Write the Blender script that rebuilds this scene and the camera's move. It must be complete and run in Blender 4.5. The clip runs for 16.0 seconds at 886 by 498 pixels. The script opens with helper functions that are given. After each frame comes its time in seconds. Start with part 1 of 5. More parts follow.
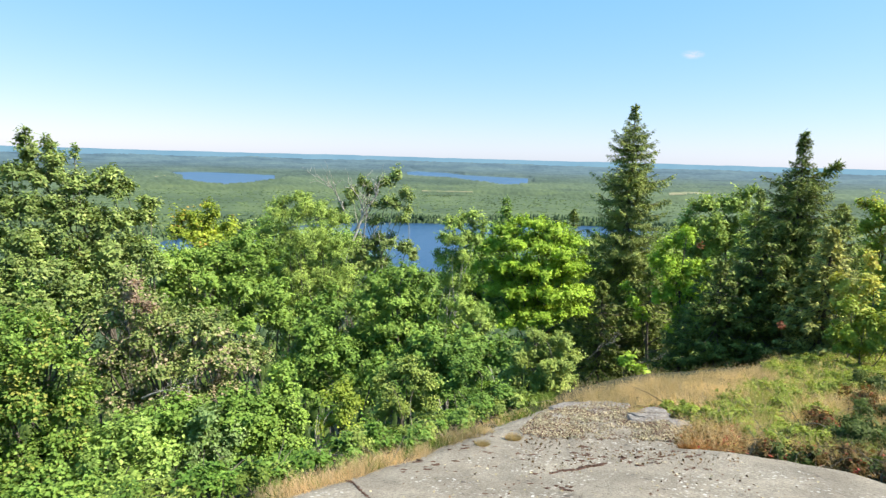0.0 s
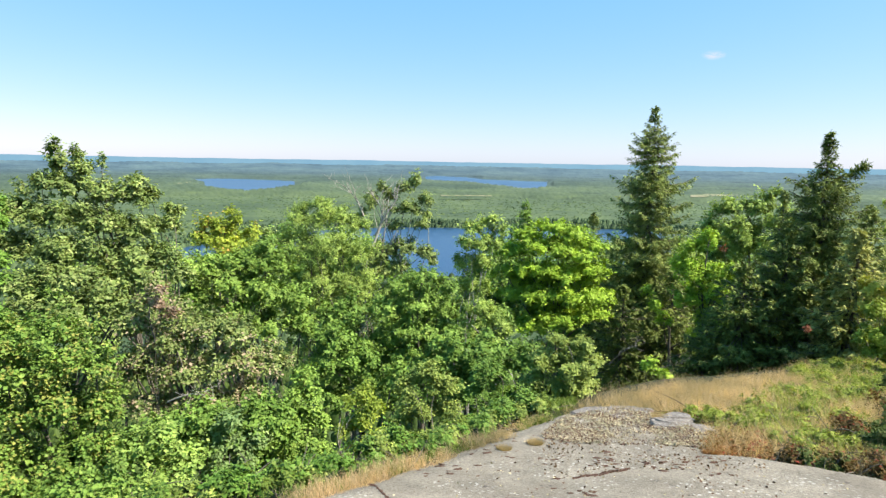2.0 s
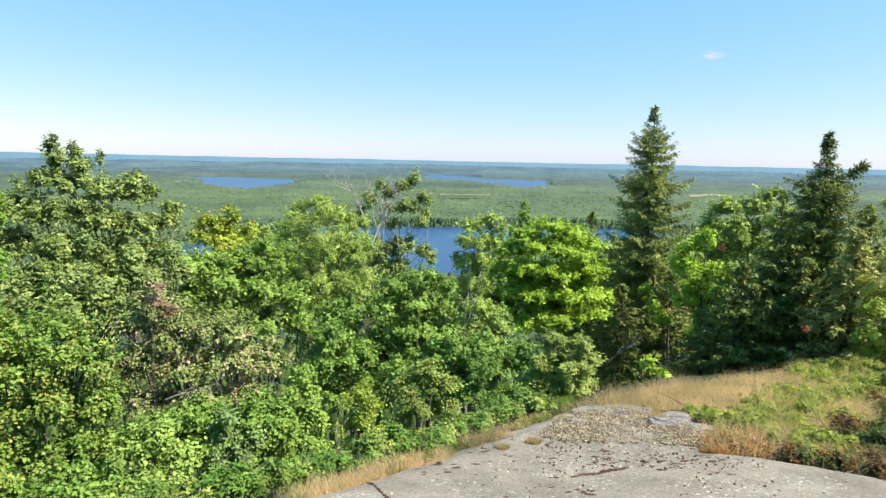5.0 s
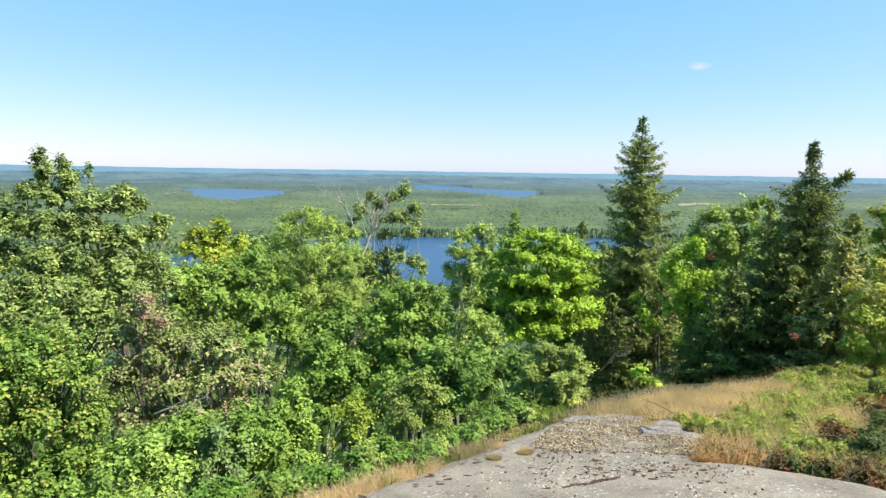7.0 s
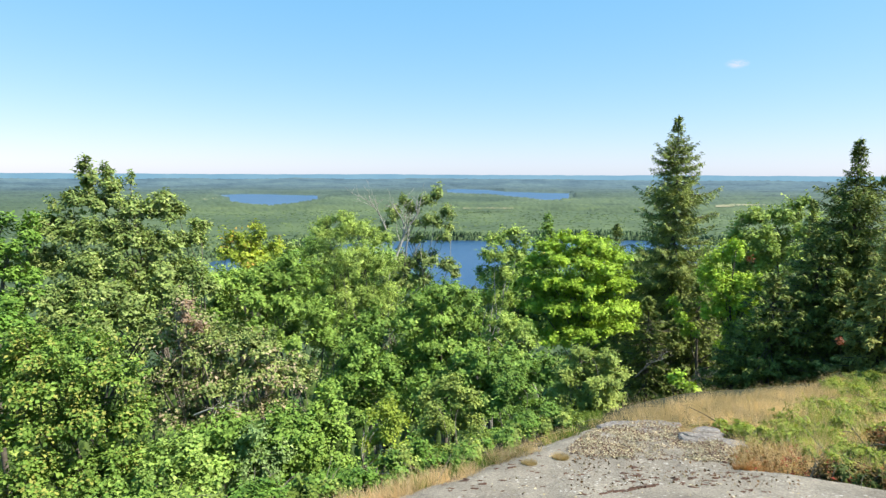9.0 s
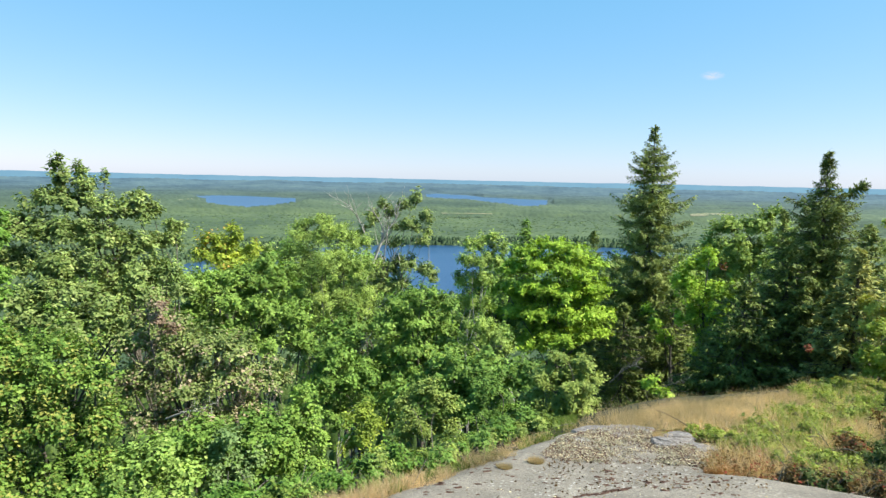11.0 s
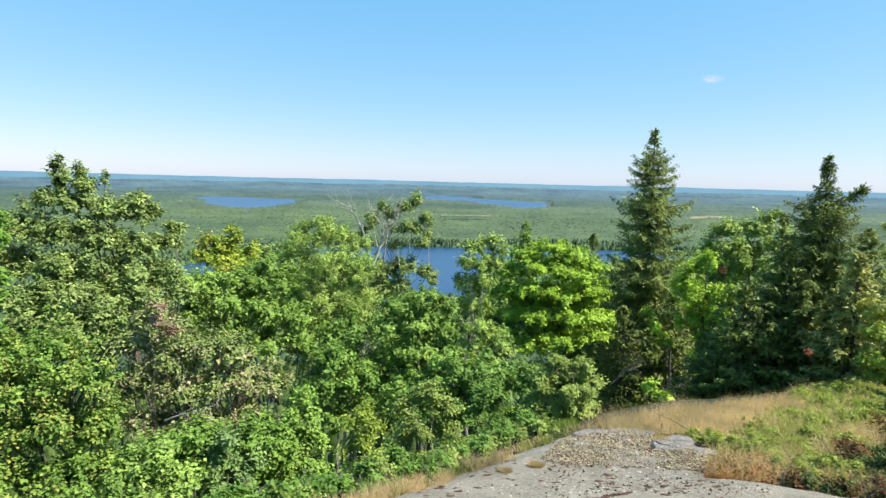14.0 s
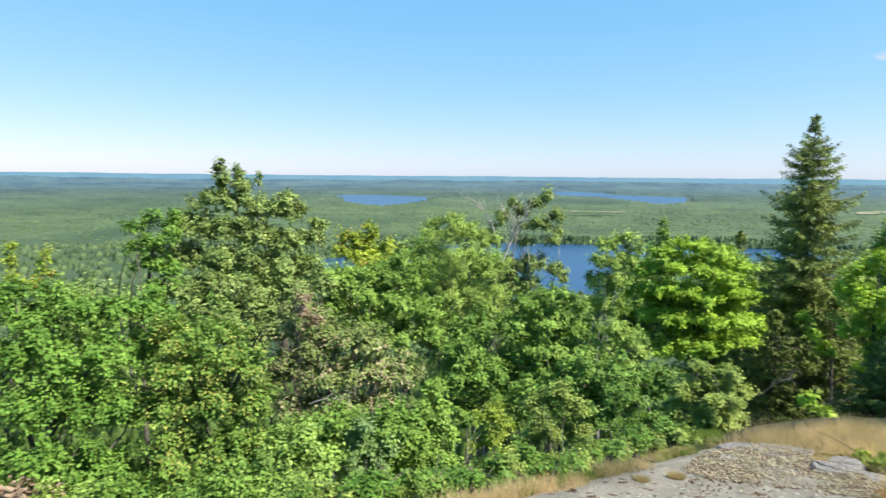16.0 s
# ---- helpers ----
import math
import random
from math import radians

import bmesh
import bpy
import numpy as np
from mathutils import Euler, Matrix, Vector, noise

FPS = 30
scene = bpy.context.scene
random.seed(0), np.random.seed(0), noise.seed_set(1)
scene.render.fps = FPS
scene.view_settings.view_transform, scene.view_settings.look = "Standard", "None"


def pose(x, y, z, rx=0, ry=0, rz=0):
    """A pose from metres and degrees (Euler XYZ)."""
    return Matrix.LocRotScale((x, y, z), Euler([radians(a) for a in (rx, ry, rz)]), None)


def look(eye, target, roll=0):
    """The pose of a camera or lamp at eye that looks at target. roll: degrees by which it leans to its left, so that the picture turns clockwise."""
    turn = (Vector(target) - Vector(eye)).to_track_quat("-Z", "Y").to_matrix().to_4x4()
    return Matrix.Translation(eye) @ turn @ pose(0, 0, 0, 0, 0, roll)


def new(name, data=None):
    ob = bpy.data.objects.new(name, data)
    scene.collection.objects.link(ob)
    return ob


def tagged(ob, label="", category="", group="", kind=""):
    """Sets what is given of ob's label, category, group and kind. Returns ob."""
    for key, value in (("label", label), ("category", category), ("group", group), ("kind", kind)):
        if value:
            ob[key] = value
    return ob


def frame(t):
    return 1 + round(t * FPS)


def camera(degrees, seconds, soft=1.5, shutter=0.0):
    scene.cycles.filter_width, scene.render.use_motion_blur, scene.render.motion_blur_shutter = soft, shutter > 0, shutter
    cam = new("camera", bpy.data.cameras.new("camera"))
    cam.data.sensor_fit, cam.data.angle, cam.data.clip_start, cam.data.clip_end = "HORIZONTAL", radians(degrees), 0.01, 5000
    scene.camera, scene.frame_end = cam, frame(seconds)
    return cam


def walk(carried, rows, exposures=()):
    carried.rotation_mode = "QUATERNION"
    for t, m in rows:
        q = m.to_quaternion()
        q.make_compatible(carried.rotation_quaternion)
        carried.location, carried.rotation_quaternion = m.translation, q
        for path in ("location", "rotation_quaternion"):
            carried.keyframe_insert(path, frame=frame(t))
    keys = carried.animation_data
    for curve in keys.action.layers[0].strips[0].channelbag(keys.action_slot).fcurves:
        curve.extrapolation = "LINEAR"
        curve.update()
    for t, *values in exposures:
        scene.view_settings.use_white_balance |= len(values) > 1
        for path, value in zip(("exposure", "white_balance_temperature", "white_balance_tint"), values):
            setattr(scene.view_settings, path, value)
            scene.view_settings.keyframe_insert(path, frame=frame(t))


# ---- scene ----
# The camera stands on a rock and turns: seconds, eye, yaw to the left, pitch, lean.
ROWS = [
    (0, 0.023, 0.023, 1.595, -1.30, -8.56, 1.59),
    (0.5, 0.017, 0.013, 1.598, -0.43, -8.51, 0.99),
    (1, 0.013, 0.008, 1.597, 0.06, -8.45, 1.35),
    (1.5, 0.008, 0.014, 1.597, 0.36, -8.28, 1.04),
    (2, 0.005, -0.002, 1.603, 0.52, -8.19, 0.99),
    (2.5, 0.005, 0.009, 1.600, 0.58, -8.38, 1.01),
    (3, -0.001, 0.001, 1.599, 0.60, -8.54, 0.90),
    (3.5, 0.005, 0.004, 1.596, 0.67, -8.45, 1.02),
    (6, 0.007, 0.011, 1.593, 0.08, -7.92, 1.09),
    (6.5, 0.008, 0.003, 1.599, -0.28, -7.51, 0.85),
    (7, 0.011, -0.007, 1.604, -0.44, -7.29, 0.90),
    (7.5, 0.008, 0.010, 1.603, -0.06, -7.06, 0.89),
    (8, 0.007, -0.002, 1.601, 1.34, -6.99, 0.68),
    (8.5, 0.002, 0.002, 1.603, 2.66, -7.05, 0.23),
    (11, 0.001, -0.021, 1.598, 0.58, -6.52, 1.24),
    (11.5, 0.010, -0.001, 1.598, -0.57, -6.60, 1.70),
    (12, 0.012, 0.004, 1.592, -0.52, -6.93, 1.58),
    (12.5, 0.004, 0.003, 1.589, -0.64, -6.27, 1.45),
    (13, -0.001, -0.001, 1.593, -0.95, -5.92, 1.19),
    (13.5, -0.005, -0.018, 1.600, -0.65, -6.15, 1.68),
    (14, -0.014, -0.015, 1.607, 0.52, -6.33, 1.44),
    (14.5, -0.008, -0.003, 1.606, 1.99, -6.40, 1.06),
    (15, -0.017, -0.017, 1.610, 4.45, -6.42, 0.85),
    (15.5, -0.025, -0.014, 1.618, 7.41, -6.69, 0.69),
    (16, -0.052, 0.003, 1.609, 12.73, -6.87, 0.51),
]


def aim(x, y, z, yaw, pitch, lean):
    a, b = radians(yaw), radians(pitch)
    ahead = Vector((-math.sin(a) * math.cos(b), math.cos(a) * math.cos(b), math.sin(b)))
    return look((x, y, z), Vector((x, y, z)) + ahead * 10, lean)


cam = camera(72.48, 16.0, soft=1.37, shutter=0.4)
walk(cam, [(r[0], aim(*r[1:])) for r in ROWS], exposures=[(0.0, 1.16, 6750, 9), (7.5, 1.16, 6720, 9), (11.0, 1.05, 6500, 6), (16.0, 1.05, 6480, 6)])

# ---- light ----
SUN_AZ, SUN_EL = 103.0, 49.0
world = bpy.data.worlds.new("sky")
scene.world = world
world.use_nodes = True
wn = world.node_tree
wn.nodes.clear()
sky = wn.nodes.new("ShaderNodeTexSky")
sky.sky_type = "NISHITA"
sky.sun_disc = False
sky.sun_elevation, sky.sun_rotation = radians(SUN_EL), radians(SUN_AZ)
sky.altitude, sky.air_density, sky.dust_density, sky.ozone_density = 300.0, 1.0, 0.35, 0.0
back = wn.nodes.new("ShaderNodeBackground")
back.inputs["Strength"].default_value = 0.08
out = wn.nodes.new("ShaderNodeOutputWorld")
tint = wn.nodes.new("ShaderNodeMix")
tint.data_type, tint.blend_type = "RGBA", "MULTIPLY"
tint.inputs[0].default_value = 1.0
tint.inputs[7].default_value = (0.64, 0.46, 0.5, 1)
clear = wn.nodes.new("ShaderNodeMix")
clear.data_type, clear.blend_type = "RGBA", "ADD"
clear.inputs[0].default_value = 1.0
clear.inputs[7].default_value = (0.2, 2.1, 3.55, 1)
wn.links.new(sky.outputs[0], tint.inputs[6])
wn.links.new(tint.outputs[2], clear.inputs[6])
wn.links.new(clear.outputs[2], back.inputs["Color"])
wn.links.new(back.outputs[0], out.inputs["Surface"])
sun_data = bpy.data.lights.new("sun", "SUN")
sun_data.energy, sun_data.angle, sun_data.color = 5.0, radians(0.53), (1.0, 0.94, 0.83)
sun = new("sun", sun_data)
sun.matrix_world = look((60 * math.sin(radians(SUN_AZ)), 60 * math.cos(radians(SUN_AZ)), 60 * math.tan(radians(SUN_EL))), (0, 0, 0))


# ---- materials ----
def material(name):
    m = bpy.data.materials.new(name)
    m.use_nodes = True
    nt = m.node_tree
    nt.nodes.clear()
    return m, nt


def node(nt, kind, **values):
    n = nt.nodes.new(kind)
    for key, v in values.items():
        n.inputs[key.replace("_", " ")].default_value = v
    return n


def ramp(nt, source, stops):
    r = nt.nodes.new("ShaderNodeValToRGB")
    while len(r.color_ramp.elements) < len(stops):
        r.color_ramp.elements.new(0.5)
    for e, (p, c) in zip(r.color_ramp.elements, stops):
        e.position, e.color = p, (*c, 1)
    nt.links.new(source, r.inputs["Fac"])
    return r.outputs["Color"]


def grain(nt, scale, detail=4.0, rough=0.6):
    tex = nt.nodes.new("ShaderNodeTexCoord")
    n = node(nt, "ShaderNodeTexNoise", Scale=scale, Detail=detail, Roughness=rough)
    nt.links.new(tex.outputs["Object"], n.inputs["Vector"])
    return n.outputs["Fac"]


def blend(nt, fac, a, b, mode="MIX"):
    m = nt.nodes.new("ShaderNodeMix")
    m.data_type, m.blend_type = "RGBA", mode
    for socket, v in ((m.inputs[0], fac), (m.inputs[6], a), (m.inputs[7], b)):
        if isinstance(v, (int, float)):
            socket.default_value = v
        elif isinstance(v, tuple):
            socket.default_value = (*v, 1)
        else:
            nt.links.new(v, socket)
    return m.outputs[2]


def finish(m, nt, colour, rough=0.8, bump=None, strength=0.4, distance=0.02, spec=0.3):
    p = node(nt, "ShaderNodeBsdfPrincipled", Roughness=rough)
    p.inputs["Specular IOR Level"].default_value = spec
    nt.links.new(colour, p.inputs["Base Color"])
    if bump is not None:
        b = node(nt, "ShaderNodeBump", Strength=strength, Distance=distance)
        nt.links.new(bump, b.inputs["Height"])
        nt.links.new(b.outputs[0], p.inputs["Normal"])
    o = nt.nodes.new("ShaderNodeOutputMaterial")
    nt.links.new(p.outputs[0], o.inputs["Surface"])
    return m


def leaf_material(name, dark, mid, light, odd=None, odd_share=0.06, through_share=0.3, rough=0.58, patch=1.3):
    """Leaves: a tint for each leaf, drifting from bough to bough, and light let through."""
    m, nt = material(name)
    geo = nt.nodes.new("ShaderNodeNewGeometry")
    rnd = geo.outputs["Random Per Island"]
    col = ramp(nt, rnd, [(0.0, tuple(0.55 * p + 0.45 * q for p, q in zip(dark, mid))), (0.6, mid), (1.0, tuple(0.45 * p + 0.55 * q for p, q in zip(light, mid)))])
    col = blend(nt, 1.0, col, (1.03, 1.0, 0.92), "MULTIPLY")
    tone = ramp(nt, grain(nt, patch, 2.0), [(0.3, (0.69, 0.75, 0.68)), (0.7, (1.38, 1.33, 1.24))])
    col = blend(nt, 1.0, col, tone, "MULTIPLY")
    bough = ramp(nt, grain(nt, patch * 3.5, 2.0), [(0.34, (0.62, 0.66, 0.66)), (0.52, (1, 1, 1)), (0.68, (1.25, 1.22, 1.2))])
    col = blend(nt, 1.0, col, bough, "MULTIPLY")
    if odd:
        far_rnd = nt.nodes.new("ShaderNodeMath")
        far_rnd.operation = "MULTIPLY"
        far_rnd.inputs[1].default_value = 17.31
        nt.links.new(rnd, far_rnd.inputs[0])
        fr = nt.nodes.new("ShaderNodeMath")
        fr.operation = "FRACT"
        nt.links.new(far_rnd.outputs[0], fr.inputs[0])
        spot = grain(nt, patch * 0.9 + 0.37, 1.0)
        add = nt.nodes.new("ShaderNodeMath")
        add.operation = "MULTIPLY"
        nt.links.new(fr.outputs[0], add.inputs[0])
        nt.links.new(spot, add.inputs[1])
        edge = 0.78 - odd_share * 2.6
        fac = ramp(nt, add.outputs[0], [(max(edge - 0.02, 0), (0, 0, 0)), (edge + 0.02, (1, 1, 1))])
        col = blend(nt, fac, col, odd)
    p = node(nt, "ShaderNodeBsdfPrincipled", Roughness=rough)
    p.inputs["Specular IOR Level"].default_value = 0.16
    nt.links.new(col, p.inputs["Base Color"])
    tr = nt.nodes.new("ShaderNodeBsdfTranslucent")
    warm = blend(nt, 1.0, col, (1.25, 1.2, 0.6), "MULTIPLY")
    nt.links.new(warm, tr.inputs["Color"])
    mix = nt.nodes.new("ShaderNodeMixShader")
    mix.inputs[0].default_value = through_share
    nt.links.new(p.outputs[0], mix.inputs[1])
    nt.links.new(tr.outputs[0], mix.inputs[2])
    o = nt.nodes.new("ShaderNodeOutputMaterial")
    nt.links.new(mix.outputs[0], o.inputs["Surface"])
    return m


def bark_material(name, dark, light):
    m, nt = material(name)
    n = grain(nt, 9.0, 6.0)
    col = ramp(nt, n, [(0.3, dark), (0.7, light)])
    return finish(m, nt, col, 0.9, grain(nt, 30.0, 5.0), 0.6, 0.01)


def rock_material():
    m, nt = material("granite")
    big = grain(nt, 0.9, 5.0)
    mid = grain(nt, 7.0, 6.0, 0.7)
    fine = grain(nt, 55.0, 4.0, 0.75)
    col = ramp(nt, big, [(0.3, (0.186, 0.165, 0.136)), (0.5, (0.232, 0.206, 0.17)), (0.72, (0.288, 0.256, 0.21))])
    col = blend(nt, 1.0, col, ramp(nt, fine, [(0.32, (0.55, 0.53, 0.52)), (0.5, (1, 1, 1)), (0.68, (1.3, 1.27, 1.22))]), "MULTIPLY")
    veil = ramp(nt, grain(nt, 2.3, 6.0, 0.7), [(0.4, (0.8, 0.79, 0.79)), (0.62, (1.1, 1.1, 1.1))])
    col = blend(nt, 1.0, col, veil, "MULTIPLY")
    # pale lichen rosettes, in drifts
    tex = nt.nodes.new("ShaderNodeTexCoord")
    cell = node(nt, "ShaderNodeTexVoronoi", Scale=21.0, Randomness=1.0)
    nt.links.new(tex.outputs["Object"], cell.inputs["Vector"])
    spot = ramp(nt, cell.outputs["Distance"], [(0.2, (1, 1, 1)), (0.36, (0, 0, 0))])
    drift = ramp(nt, grain(nt, 1.7, 3.0), [(0.47, (0, 0, 0)), (0.6, (1, 1, 1))])
    ragged = ramp(nt, grain(nt, 40.0, 3.0), [(0.42, (0, 0, 0)), (0.55, (1, 1, 1))])
    mask = blend(nt, 1.0, blend(nt, 1.0, spot, drift, "MULTIPLY"), ragged, "MULTIPLY")
    col = blend(nt, mask, col, (0.5, 0.48, 0.45))
    # dark crusts
    dark = ramp(nt, grain(nt, 4.6, 8.0, 0.78), [(0.34, (1, 1, 1)), (0.4, (0, 0, 0))])
    col = blend(nt, dark, col, (0.085, 0.07, 0.062))
    return finish(m, nt, col, 0.9, blend(nt, 0.5, mid, fine), 0.8, 0.03, 0.2)


def soil_material():
    """Leaf litter close by; farther out the closed green of the forest, tinted blue with distance for haze."""
    m, nt = material("woodland_ground_hazed")
    col = ramp(nt, grain(nt, 0.4, 6.0), [(0.3, (0.012, 0.014, 0.004)), (0.5, (0.024, 0.026, 0.008)), (0.7, (0.048, 0.04, 0.014))])
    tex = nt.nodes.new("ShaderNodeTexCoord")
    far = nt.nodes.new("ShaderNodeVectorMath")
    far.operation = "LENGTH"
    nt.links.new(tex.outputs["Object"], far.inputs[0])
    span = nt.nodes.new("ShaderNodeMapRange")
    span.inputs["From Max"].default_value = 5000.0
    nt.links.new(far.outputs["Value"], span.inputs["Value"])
    # Air haze is put into the colour: bluer stops the farther out.
    hazed_cover = ramp(nt, span.outputs[0], [(0.05, (0.05, 0.08, 0.03)), (0.3, (0.064, 0.093, 0.046)), (0.5, (0.055, 0.083, 0.062)), (0.68, (0.05, 0.08, 0.086)), (0.9, (0.06, 0.1, 0.125))])
    hazed_cover = blend(nt, 1.0, hazed_cover, ramp(nt, grain(nt, 0.012, 8.0, 0.7), [(0.3, (0.62, 0.68, 0.75)), (0.5, (1, 1, 1)), (0.7, (1.4, 1.32, 1.15))]), "MULTIPLY")
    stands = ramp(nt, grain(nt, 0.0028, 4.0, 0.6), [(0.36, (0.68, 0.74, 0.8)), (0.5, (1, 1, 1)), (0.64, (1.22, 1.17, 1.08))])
    hazed_cover = blend(nt, 1.0, hazed_cover, stands, "MULTIPLY")
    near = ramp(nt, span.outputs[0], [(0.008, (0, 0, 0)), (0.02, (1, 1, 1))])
    return finish(m, nt, blend(nt, near, col, hazed_cover), 0.95, grain(nt, 4.0, 5.0), 0.6, 0.05)


def water_material():
    m, nt = material("lake_water")
    tex = nt.nodes.new("ShaderNodeTexCoord")
    n = node(nt, "ShaderNodeTexNoise", Scale=0.35, Detail=4.0, Roughness=0.6)
    nt.links.new(tex.outputs["Object"], n.inputs["Vector"])
    patch = ramp(nt, grain(nt, 0.006, 3.0), [(0.3, (0.006, 0.03, 0.085)), (0.7, (0.012, 0.045, 0.115))])
    return finish(m, nt, patch, 0.28, n.outputs["Fac"], 0.5, 0.4, 0.5)


GRANITE, SOIL, WATER = rock_material(), soil_material(), water_material()
GREEN = leaf_material("green_leaves", (0.085, 0.165, 0.036), (0.145, 0.25, 0.052), (0.25, 0.34, 0.1), (0.5, 0.36, 0.11), 0.02, 0.18)
BRIGHT = leaf_material("bright_maple_leaves", (0.17, 0.29, 0.035), (0.29, 0.435, 0.054), (0.44, 0.555, 0.105), None, 0, 0.24)
FRESH = leaf_material("fresh_green_leaves", (0.125, 0.235, 0.05), (0.2, 0.315, 0.07), (0.32, 0.41, 0.12), None, 0, 0.22)
LUSH = leaf_material("lush_maple_leaves", (0.078, 0.172, 0.036), (0.132, 0.245, 0.046), (0.22, 0.33, 0.08), None, 0, 0.19)
OAK = leaf_material("oak_leaves", (0.115, 0.19, 0.05), (0.215, 0.29, 0.1), (0.42, 0.44, 0.22), (0.4, 0.31, 0.2), 0.04, 0.22)
RUST = leaf_material("browning_oak_leaves", (0.1, 0.165, 0.048), (0.19, 0.25, 0.088), (0.4, 0.38, 0.22), (0.38, 0.3, 0.2), 0.15, 0.2)
GREY = leaf_material("grey_green_leaves", (0.121, 0.204, 0.077), (0.198, 0.297, 0.127), (0.341, 0.429, 0.220), None, 0, 0.3)
WILLOW = leaf_material("willow_leaves", (0.165, 0.25, 0.062), (0.27, 0.375, 0.095), (0.43, 0.5, 0.17), None, 0, 0.2)
SAPLING = leaf_material("yellowish_birch_leaves", (0.18, 0.255, 0.045), (0.3, 0.38, 0.066), (0.48, 0.5, 0.14), (0.56, 0.42, 0.1), 0.03)
YELLOWING = leaf_material("yellowing_leaves", (0.17, 0.26, 0.042), (0.29, 0.37, 0.06), (0.46, 0.46, 0.09), (0.52, 0.33, 0.08), 0.1)
SPECKLED = leaf_material("yellow_speckled_birch_leaves", (0.25, 0.285, 0.055), (0.41, 0.42, 0.09), (0.6, 0.56, 0.17), (0.66, 0.48, 0.12), 0.1, 0.26)
SPRUCE = leaf_material("spruce_needles", (0.11, 0.158, 0.06), (0.245, 0.303, 0.1), (0.43, 0.475, 0.17), None, 0, 0.1, 0.6, 0.7)
FIR = leaf_material("fir_needles", (0.07, 0.105, 0.034), (0.165, 0.215, 0.062), (0.29, 0.33, 0.1), None, 0, 0.1, 0.6)
DULLNEEDLE = leaf_material("dull_greyish_needles", (0.17, 0.185, 0.075), (0.34, 0.36, 0.13), (0.52, 0.51, 0.21), (0.3, 0.22, 0.17), 0.04, 0.15, 0.6)
HEATH = leaf_material("blueberry_leaves", (0.12, 0.175, 0.036), (0.26, 0.325, 0.062), (0.44, 0.46, 0.125), (0.45, 0.085, 0.055), 0.07)
LEATHER = leaf_material("dark_leathery_leaves", (0.045, 0.075, 0.02), (0.085, 0.12, 0.032), (0.17, 0.19, 0.06), (0.32, 0.06, 0.04), 0.06, 0.2)
REDHEATH = leaf_material("reddening_heath_leaves", (0.065, 0.052, 0.02), (0.14, 0.092, 0.036), (0.25, 0.14, 0.055), (0.3, 0.055, 0.04), 0.13)
RUSTGRASS = leaf_material("rusty_grass", (0.22, 0.1, 0.06), (0.34, 0.17, 0.09), (0.44, 0.28, 0.14))
GOLDTIP = leaf_material("green_leaves_with_gold_tips", (0.08, 0.16, 0.036), (0.145, 0.245, 0.052), (0.26, 0.33, 0.095), (0.3, 0.31, 0.075), 0.14, 0.24)
PALEGREEN = leaf_material("pale_hazel_leaves", (0.13, 0.225, 0.06), (0.225, 0.34, 0.09), (0.39, 0.47, 0.17), None, 0, 0.26)
BOGMYRTLE = leaf_material("bog_myrtle_leaves", (0.15, 0.215, 0.055), (0.26, 0.335, 0.09), (0.43, 0.46, 0.16), (0.36, 0.27, 0.08), 0.03, 0.2)
WITHERED = leaf_material("withered_oak_leaves", (0.19, 0.125, 0.1), (0.33, 0.235, 0.2), (0.5, 0.4, 0.36))
RED = leaf_material("red_leaves", (0.13, 0.045, 0.028), (0.22, 0.075, 0.05), (0.3, 0.15, 0.09))
STRAW = leaf_material("dry_grass_blades", (0.36, 0.262, 0.19), (0.535, 0.405, 0.3), (0.71, 0.585, 0.46), None, 0, 0.42, 0.6, 0.5)
UNDER = leaf_material("shaded_herb_leaves", (0.06, 0.1, 0.022), (0.12, 0.18, 0.036), (0.23, 0.28, 0.07), (0.36, 0.27, 0.11), 0.06, 0.25, 0.5, 2.2)
HERB = leaf_material("green_grass_blades", (0.14, 0.19, 0.05), (0.25, 0.32, 0.08), (0.42, 0.42, 0.16), (0.5, 0.4, 0.22), 0.08, 0.3, 0.55, 1.6)
MOSS = leaf_material("brown_moss", (0.050, 0.028, 0.020), (0.100, 0.060, 0.035), (0.170, 0.120, 0.060), None, 0, 0.05, 0.9, 3.0)
FLAKES = leaf_material("pale_lichen", (0.15, 0.118, 0.085), (0.34, 0.3, 0.225), (0.54, 0.505, 0.42), (0.12, 0.07, 0.05), 0.2, 0.0, 0.9, 5.0)
BARK = bark_material("grey_brown_bark", (0.06, 0.05, 0.04), (0.17, 0.15, 0.12))
DEADGREY = bark_material("weathered_dead_wood", (0.1, 0.09, 0.085), (0.24, 0.22, 0.2))
PALE = bark_material("pale_bark", (0.22, 0.2, 0.17), (0.5, 0.47, 0.42))
# Leaf green halved so that gaps between the near trees look shaded.
FOOTWOOD = leaf_material("shade_darkened_canopy", (0.025, 0.045, 0.012), (0.05, 0.085, 0.02), (0.09, 0.13, 0.035), None, 0, 0.1, 0.7, 0.6)
FARWOOD = leaf_material("far_forest_canopy", (0.034, 0.058, 0.03), (0.066, 0.1, 0.05), (0.125, 0.165, 0.075), None, 0, 0.0, 0.8, 0.012)
DARKWOOD = leaf_material("far_spruce_canopy", (0.045, 0.078, 0.042), (0.062, 0.1, 0.054), (0.09, 0.13, 0.065), None, 0, 0.0, 0.8, 0.012)


# ---- land ----
def lattice(seed):
    return np.random.default_rng(seed).random((256, 256))


LATTICE = [lattice(s) for s in range(4)]


